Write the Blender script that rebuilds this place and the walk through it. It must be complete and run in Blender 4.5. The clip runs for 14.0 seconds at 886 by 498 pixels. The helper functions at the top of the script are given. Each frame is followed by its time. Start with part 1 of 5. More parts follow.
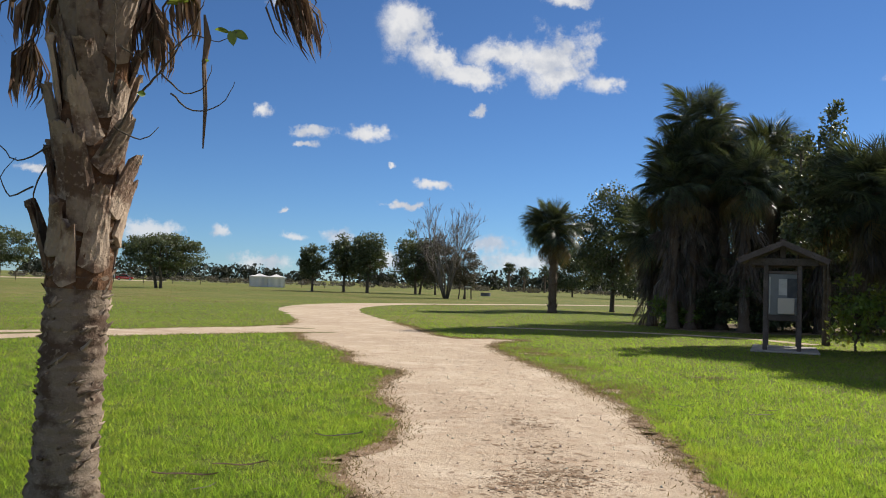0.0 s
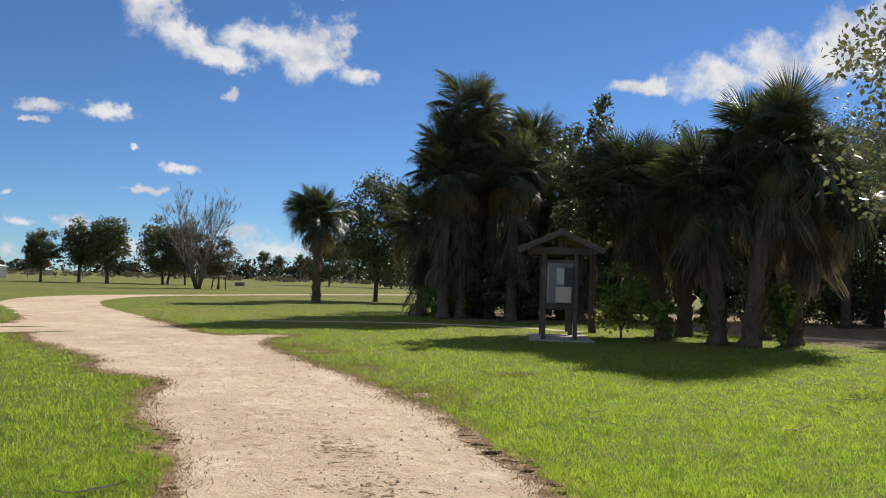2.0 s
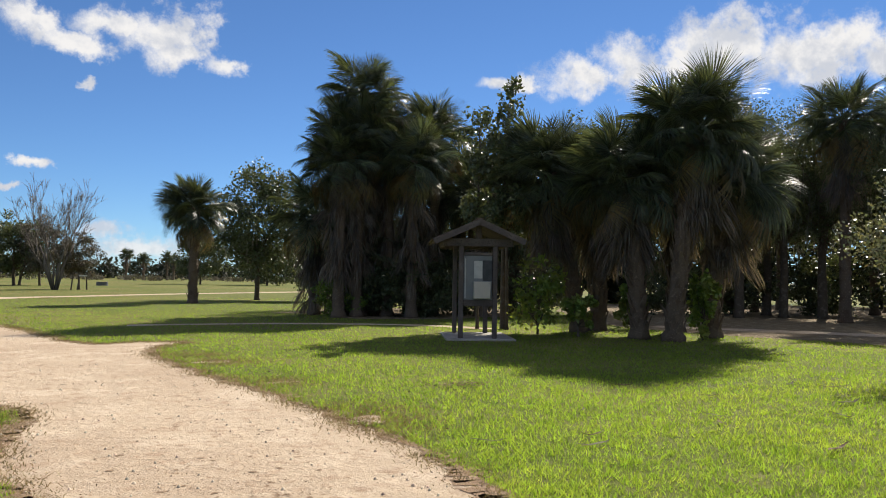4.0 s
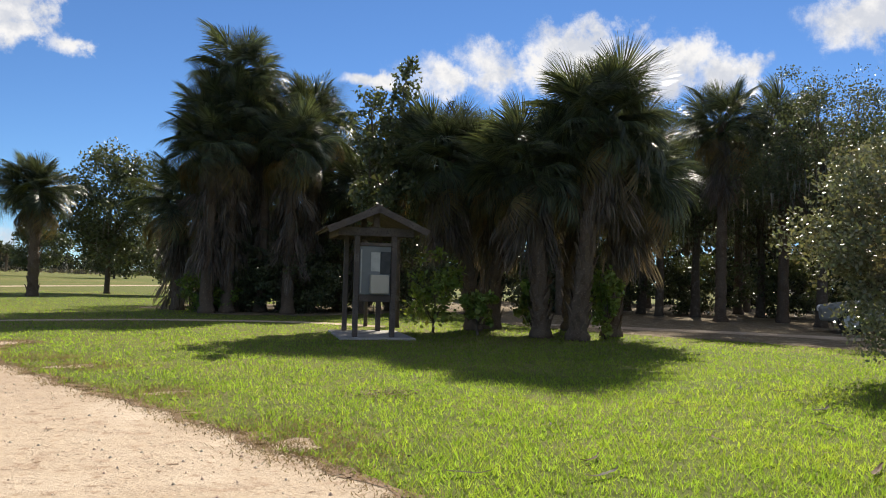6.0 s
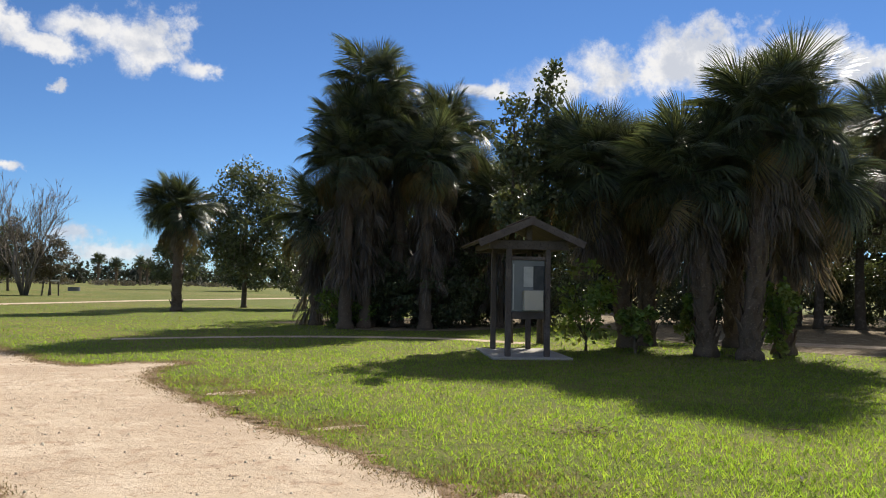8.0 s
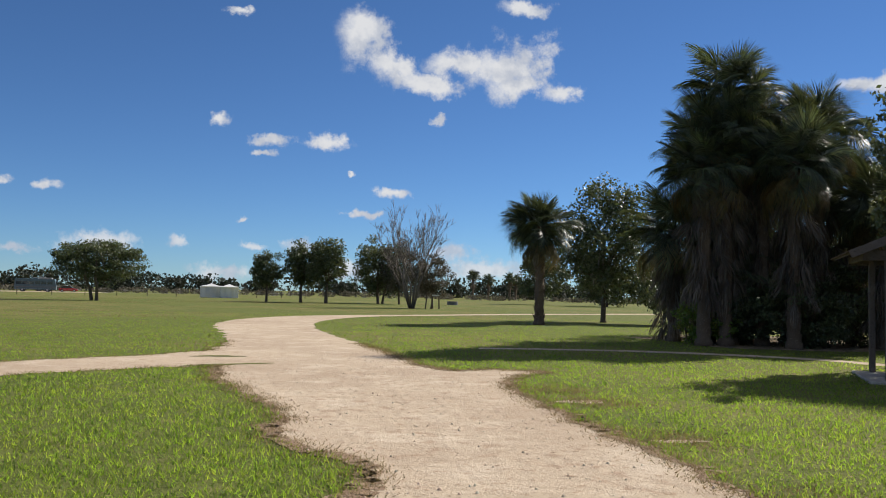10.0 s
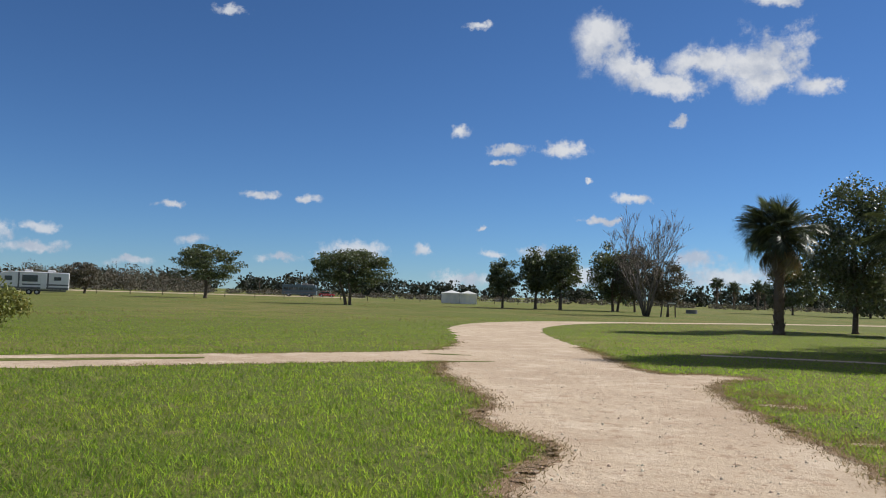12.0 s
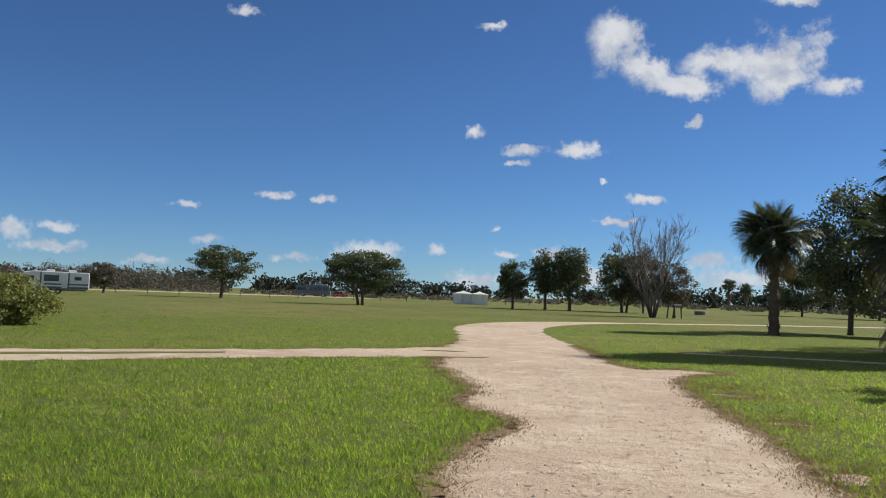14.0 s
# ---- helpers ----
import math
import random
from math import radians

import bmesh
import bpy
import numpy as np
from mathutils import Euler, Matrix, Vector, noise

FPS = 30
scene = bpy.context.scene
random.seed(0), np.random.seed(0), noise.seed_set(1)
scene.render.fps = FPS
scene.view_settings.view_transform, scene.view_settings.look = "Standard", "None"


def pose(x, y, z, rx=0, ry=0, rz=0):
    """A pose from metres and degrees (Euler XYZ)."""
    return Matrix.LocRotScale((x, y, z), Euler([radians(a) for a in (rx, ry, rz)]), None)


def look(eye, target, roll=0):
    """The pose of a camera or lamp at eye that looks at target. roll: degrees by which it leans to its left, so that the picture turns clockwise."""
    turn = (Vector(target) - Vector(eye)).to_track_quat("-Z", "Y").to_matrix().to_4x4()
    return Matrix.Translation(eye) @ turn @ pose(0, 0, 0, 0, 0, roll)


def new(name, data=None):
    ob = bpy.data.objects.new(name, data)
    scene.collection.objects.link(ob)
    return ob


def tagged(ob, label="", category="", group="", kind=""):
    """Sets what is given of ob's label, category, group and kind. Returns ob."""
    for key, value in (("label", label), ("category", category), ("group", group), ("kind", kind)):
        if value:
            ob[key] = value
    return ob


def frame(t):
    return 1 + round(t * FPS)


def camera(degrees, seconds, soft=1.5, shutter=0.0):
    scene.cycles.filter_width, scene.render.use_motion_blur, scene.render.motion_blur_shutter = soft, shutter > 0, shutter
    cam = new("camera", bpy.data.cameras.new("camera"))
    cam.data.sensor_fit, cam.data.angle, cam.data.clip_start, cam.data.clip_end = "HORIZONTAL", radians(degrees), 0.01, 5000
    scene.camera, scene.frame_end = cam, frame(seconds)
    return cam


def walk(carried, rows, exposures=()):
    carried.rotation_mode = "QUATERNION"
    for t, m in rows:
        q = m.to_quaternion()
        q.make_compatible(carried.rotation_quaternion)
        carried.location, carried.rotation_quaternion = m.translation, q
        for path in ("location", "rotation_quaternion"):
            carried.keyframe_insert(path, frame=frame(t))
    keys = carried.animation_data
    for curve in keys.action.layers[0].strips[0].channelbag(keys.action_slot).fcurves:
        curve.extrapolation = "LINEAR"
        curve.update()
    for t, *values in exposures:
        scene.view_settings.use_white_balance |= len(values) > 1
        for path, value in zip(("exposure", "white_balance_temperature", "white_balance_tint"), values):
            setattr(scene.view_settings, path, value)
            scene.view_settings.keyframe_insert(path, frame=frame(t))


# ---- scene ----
cam = camera(57.1, 14.0, 1.0)
PATH = [
    (0, (0.782, -1.622, 1.546), (0.723, 0.375, 1.633), 1.9),
    (0.5, (0.633, -1.157, 1.56), (0.815, 0.833, 1.649), 1.9),
    (1, (0.529, -0.635, 1.525), (0.876, 1.333, 1.602), 1.7),
    (1.5, (0.447, -0.178, 1.534), (0.902, 1.768, 1.611), 1.7),
    (2, (0.356, 0.298, 1.544), (0.891, 2.223, 1.623), 1.7),
    (2.2, (0.343, 0.509, 1.519), (0.902, 2.428, 1.593), 1.7),
    (4.3, (0.086, 2.776, 1.536), (0.962, 4.573, 1.604), 1.1),
    (4.5, (0.122, 2.923, 1.507), (1.031, 4.703, 1.57), 1.4),
    (5, (0.116, 3.497, 1.442), (1.12, 5.225, 1.515), 1.4),
    (5.5, (0.167, 4.036, 1.427), (1.251, 5.715, 1.503), 1.5),
    (6, (0.109, 4.545, 1.435), (1.238, 6.195, 1.508), 1.6),
    (6.5, (0.072, 5.018, 1.419), (1.219, 6.655, 1.489), 1.5),
    (7, (-0.011, 5.427, 1.495), (1.104, 7.085, 1.57), 1.4),
    (7.5, (-0.08, 5.71, 1.546), (0.948, 7.424, 1.628), 1.2),
    (8, (-0.063, 5.845, 1.563), (0.819, 7.637, 1.652), 1.0),
    (8.5, (0.003, 5.894, 1.559), (0.688, 7.771, 1.658), 1.0),
    (9, (0.015, 5.871, 1.543), (0.483, 7.813, 1.649), 1.0),
    (9.2, (0.013, 5.817, 1.55), (0.393, 7.778, 1.659), 1.0),
    (11.3, (0.456, 4.833, 1.491), (0.051, 6.789, 1.604), 1.8),
    (11.5, (0.51, 4.724, 1.507), (0.058, 6.669, 1.625), 1.8),
    (12, (0.738, 4.428, 1.485), (0.202, 6.352, 1.598), 1.8),
    (12.5, (0.933, 4.108, 1.523), (0.352, 6.018, 1.641), 1.9),
    (13, (1.098, 3.646, 1.535), (0.498, 5.55, 1.651), 1.9),
    (13.5, (1.342, 3.214, 1.504), (0.746, 5.12, 1.615), 1.9),
    (14, (1.585, 2.797, 1.524), (1.016, 4.712, 1.637), 2.0),
]
EXPOSURES = [(0, 0.52, 6450, 10), (1.0, 0.52, 6500, 10), (2.2, 0.57, 6550, 10), (4.3, 0.74, 6700, 10), (5.5, 0.8, 6700, 10), (7.5, 0.78, 6650, 10), (8.4, 0.62, 6550, 10), (9.2, 0.5, 6450, 10), (11.3, 0.36, 6250, 10), (12.5, 0.34, 6200, 10), (14, 0.34, 6200, 10)]
walk(cam, [(t, look(eye, target, roll)) for t, eye, target, roll in PATH], EXPOSURES)

# ---- world, sun and exposure ----
SUN_AZ, SUN_EL = radians(50), radians(37)
SUN_DIR = Vector((math.sin(SUN_AZ) * math.cos(SUN_EL), math.cos(SUN_AZ) * math.cos(SUN_EL), math.sin(SUN_EL)))
sun = new("sun", bpy.data.lights.new("sun", "SUN"))
sun.data.energy, sun.data.angle, sun.data.color = 5.0, radians(0.55), (1.0, 0.93, 0.82)
sun.matrix_world = look(SUN_DIR * 50, (0, 0, 0))

# clouds: azimuth, elevation, half width, half height, in degrees
CLOUDS_HIGH = [
    (-4.6, 17.4, 2.1, 1.9), (-2.6, 15.4, 1.7, 1.2), (-0.2, 14.6, 2.4, 0.7), (1.6, 16.1, 2.0, 0.9), (4.6, 15.9, 3.0, 1.6), (6.2, 14.6, 2.4, 1.0), (9.4, 14.1, 1.3, 0.7),
    (28.6, 13.7, 2.0, 0.55), (34.2, 14.0, 2.9, 1.5), (38.2, 14.9, 3.4, 1.7), (43.2, 15.2, 4.3, 2.1), (48.8, 14.6, 4.6, 2.0), (53.4, 13.7, 2.6, 1.1), (62.0, 16.6, 3.4, 1.7), (6.8, 19.6, 1.8, 0.4)]
CLOUDS_SMALL = [
    (-14.6, 11.5, 0.6, 0.42), (-11.1, 10.3, 1.25, 0.33), (-11.5, 9.4, 0.6, 0.2), (-7.2, 10.3, 1.4, 0.55), (-2.5, 7.0, 1.15, 0.33), (-28.3, 6.5, 1.3, 0.3), (-25.1, 6.4, 0.8, 0.3),
    (-34.2, 5.4, 0.9, 0.22), (-4.6, 5.5, 1.6, 0.22), (-12.9, 4.7, 0.4, 0.2), (0.5, 12.2, 0.4, 0.3), (-30.9, 18.5, 1.0, 0.35), (-13.6, 18.6, 0.9, 0.25), (-5.5, 8.3, 0.3, 0.2)]
CLOUDS_LOW = [
    (-44.6, 3.2, 1.2, 0.6), (-42.0, 3.5, 0.9, 0.3), (-42.0, 2.3, 2.0, 0.4), (-32.9, 3.2, 1.0, 0.4), (-27.0, 2.3, 1.3, 0.3), (-21.7, 2.9, 2.3, 0.65), (-17.1, 3.1, 0.6, 0.45),
    (-11.9, 3.0, 0.8, 0.22), (-9.0, 3.1, 0.9, 0.5), (-14.2, 1.2, 1.8, 0.5), (1.6, 2.9, 1.5, 0.6), (3.6, 1.7, 3.2, 0.8), (-6.0, 1.6, 2.0, 0.8), (-36.5, 1.6, 1.4, 0.25)]

world = bpy.data.worlds.new("sky")
scene.world = world
world.use_nodes = True


class Nodes:
    """Makes and links the nodes of one tree."""

    def __init__(self, tree):
        self.tree = tree
        tree.nodes.clear()

    def add(self, kind, ins=None):
        n = self.tree.nodes.new(kind)
        for k, v in (ins or {}).items():
            if isinstance(v, bpy.types.NodeSocket):
                self.tree.links.new(v, n.inputs[k])
            else:
                n.inputs[k].default_value = v
        return n

    def math(self, op, *vals, clamp=False):
        n = self.add("ShaderNodeMath", dict(enumerate(vals)))
        n.operation, n.use_clamp = op, clamp
        return n.outputs[0]

    def vec(self, op, *vals):
        n = self.add("ShaderNodeVectorMath", dict(enumerate(vals)))
        n.operation = op
        return n.outputs["Value"] if op in ("LENGTH", "DOT_PRODUCT") else n.outputs[0]

    def noise(self, vector, scale, detail=4.0, rough=0.55, distort=0.0):
        return self.add("ShaderNodeTexNoise", {"Vector": vector, "Scale": scale, "Detail": detail, "Roughness": rough, "Distortion": distort})

    def ramp(self, fac, lo, hi, a=0.0, b=1.0):
        n = self.add("ShaderNodeMapRange", {0: fac, 1: lo, 2: hi, 3: a, 4: b})
        n.interpolation_type = "SMOOTHSTEP"
        return n.outputs[0]

    def mix(self, fac, a, b, blend="MIX"):
        n = self.tree.nodes.new("ShaderNodeMix")
        n.data_type, n.blend_type = "RGBA", blend
        for k, v in ((0, fac), (6, a), (7, b)):
            if isinstance(v, bpy.types.NodeSocket):
                self.tree.links.new(v, n.inputs[k])
            else:
                n.inputs[k].default_value = v
        return n.outputs[2]


def build_sky():
    n = Nodes(world.node_tree)
    out = n.add("ShaderNodeOutputWorld")
    sky = n.add("ShaderNodeTexSky")
    sky.sky_type, sky.sun_disc, sky.sun_elevation, sky.sun_rotation = "NISHITA", False, SUN_EL, SUN_AZ
    sky.altitude, sky.air_density, sky.dust_density, sky.ozone_density = 2200.0, 1.0, 0.03, 3.0
    way = n.add("ShaderNodeTexCoord").outputs["Generated"]
    xyz = n.add("ShaderNodeSeparateXYZ", {0: way})
    az = n.math("DEGREES", n.math("ARCTAN2", xyz.outputs[0], xyz.outputs[1]))
    el = n.math("DEGREES", n.math("ARCSINE", xyz.outputs[2]))
    place = n.add("ShaderNodeCombineXYZ", {0: az, 1: el}).outputs[0]

    def group(clouds, warp_scale, warp, frill_scale, frill, soft):
        w1 = n.noise(way, warp_scale, 5.0, 0.6).outputs["Color"]
        moved = n.vec("ADD", place, n.vec("MULTIPLY", n.vec("SUBTRACT", w1, (0.5, 0.5, 0.5)), (warp, warp * 0.7, 0.0)))
        best = None
        for a, e, w, h in clouds:
            d = n.vec("LENGTH", n.vec("MULTIPLY", n.vec("SUBTRACT", moved, (a, e, 0.0)), (1 / w, 1 / h, 0.0)))
            best = d if best is None else n.math("MINIMUM", best, d)
        f = n.noise(way, frill_scale, 9.0, 0.66).outputs["Fac"]
        best = n.math("ADD", best, n.math("MULTIPLY", n.math("SUBTRACT", f, 0.5), frill))
        return n.ramp(best, 1.38, 1.38 - soft)

    high = group(CLOUDS_HIGH, 13.0, 5.2, 26.0, 3.0, 1.0)
    small = group(CLOUDS_SMALL, 40.0, 1.9, 75.0, 2.6, 1.1)
    low = n.math("MULTIPLY", group(CLOUDS_LOW, 40.0, 1.9, 65.0, 2.6, 1.1), 0.8)
    cover = n.math("MAXIMUM", n.math("MAXIMUM", high, small), low)
    # unseen scattered fair-weather clouds, added over the rest of the sky to brighten shade
    field = n.ramp(n.noise(n.vec("MULTIPLY", way, (1.0, 1.0, 1.6)), 3.2, 8.0, 0.6).outputs["Fac"], 0.47, 0.57)
    beyond = n.math("MAXIMUM", n.ramp(el, 21.0, 32.0), n.math("MULTIPLY", n.ramp(n.math("ABSOLUTE", n.math("SUBTRACT", az, 8.0)), 72.0, 95.0), n.ramp(el, 1.0, 6.0)))
    cover = n.math("MAXIMUM", cover, n.math("MULTIPLY", field, beyond))
    shade = n.noise(n.vec("ADD", way, (0.0, 0.0, 0.02)), 22.0, 5.0, 0.6).outputs["Fac"]
    cloud = n.mix(n.ramp(shade, 0.38, 0.6), (6.6, 7.0, 7.9, 1), (9.6, 9.6, 9.7, 1))
    tint = n.mix(1.0, sky.outputs[0], (0.64, 0.885, 1.15, 1), "MULTIPLY")
    colour = n.mix(cover, tint, cloud)
    bg = n.add("ShaderNodeBackground", {0: colour, 1: 0.057})
    n.tree.links.new(bg.outputs[0], out.inputs[0])


build_sky()


# ---- materials ----
def material(name, colour, rough=0.8, spots=(), bump=0.0, bump_scale=40.0, metal=0.0, translucent=0.0, piece=0.0, island=0.0, spec=0.5, vary="Object", glow=(1.2, 1.12, 0.65)):
    """A surface: base colour, blotches as rows of (scale, colour, low, high, detail), bump, and change from piece to piece."""
    m = bpy.data.materials.new(name)
    m.use_nodes = True
    n = Nodes(m.node_tree)
    out = n.add("ShaderNodeOutputMaterial")
    where = n.add("ShaderNodeTexCoord").outputs[vary]
    if vary == "Object":
        where = n.vec("ADD", where, n.vec("MULTIPLY", n.add("ShaderNodeObjectInfo").outputs["Location"], (0.37, 0.53, 0.71)))
    col = (*colour, 1.0)
    for scale, other, lo, hi, detail in spots:
        f = n.ramp(n.noise(where, scale, detail).outputs["Fac"], lo, hi)
        col = n.mix(f, col, (*other, 1.0))
    if piece:
        r = n.add("ShaderNodeObjectInfo").outputs["Random"]
        col = n.mix(1.0, col, n.add("ShaderNodeCombineColor", {0: n.ramp(r, 0, 1, 1 - piece, 1 + piece), 1: n.ramp(r, 0, 1, 1 - piece, 1 + piece), 2: n.ramp(r, 0, 1, 1 - piece, 1 + piece)}).outputs[0], "MULTIPLY")
    if island:
        r = n.add("ShaderNodeNewGeometry").outputs["Random Per Island"]
        v = n.math("ADD", 1 - island, n.math("MULTIPLY", r, 2 * island))
        v2 = n.math("MULTIPLY", v, n.math("ADD", 0.88, n.math("MULTIPLY", n.math("FRACT", n.math("MULTIPLY", r, 7.31)), 0.24)))
        col = n.mix(1.0, col, n.add("ShaderNodeCombineColor", {0: v2, 1: v, 2: v}).outputs[0], "MULTIPLY")
    b = n.add("ShaderNodeBsdfPrincipled", {"Base Color": col, "Roughness": rough, "Metallic": metal, "Specular IOR Level": spec})
    if bump:
        h = n.math("ADD", n.noise(where, bump_scale, 6.0, 0.65).outputs["Fac"], n.math("MULTIPLY", n.noise(where, bump_scale * 0.13, 3.0).outputs["Fac"], 2.0))
        bn = n.add("ShaderNodeBump", {"Height": h, "Strength": 1.0, "Distance": bump})
        n.tree.links.new(bn.outputs[0], b.inputs["Normal"])
    if translucent:
        t = n.add("ShaderNodeBsdfTranslucent", {"Color": n.mix(1.0, col, (*glow, 1.0), "MULTIPLY")})
        mx = n.add("ShaderNodeMixShader", {0: translucent, 1: b.outputs[0], 2: t.outputs[0]})
        n.tree.links.new(mx.outputs[0], out.inputs[0])
    else:
        n.tree.links.new(b.outputs[0], out.inputs[0])
    return m


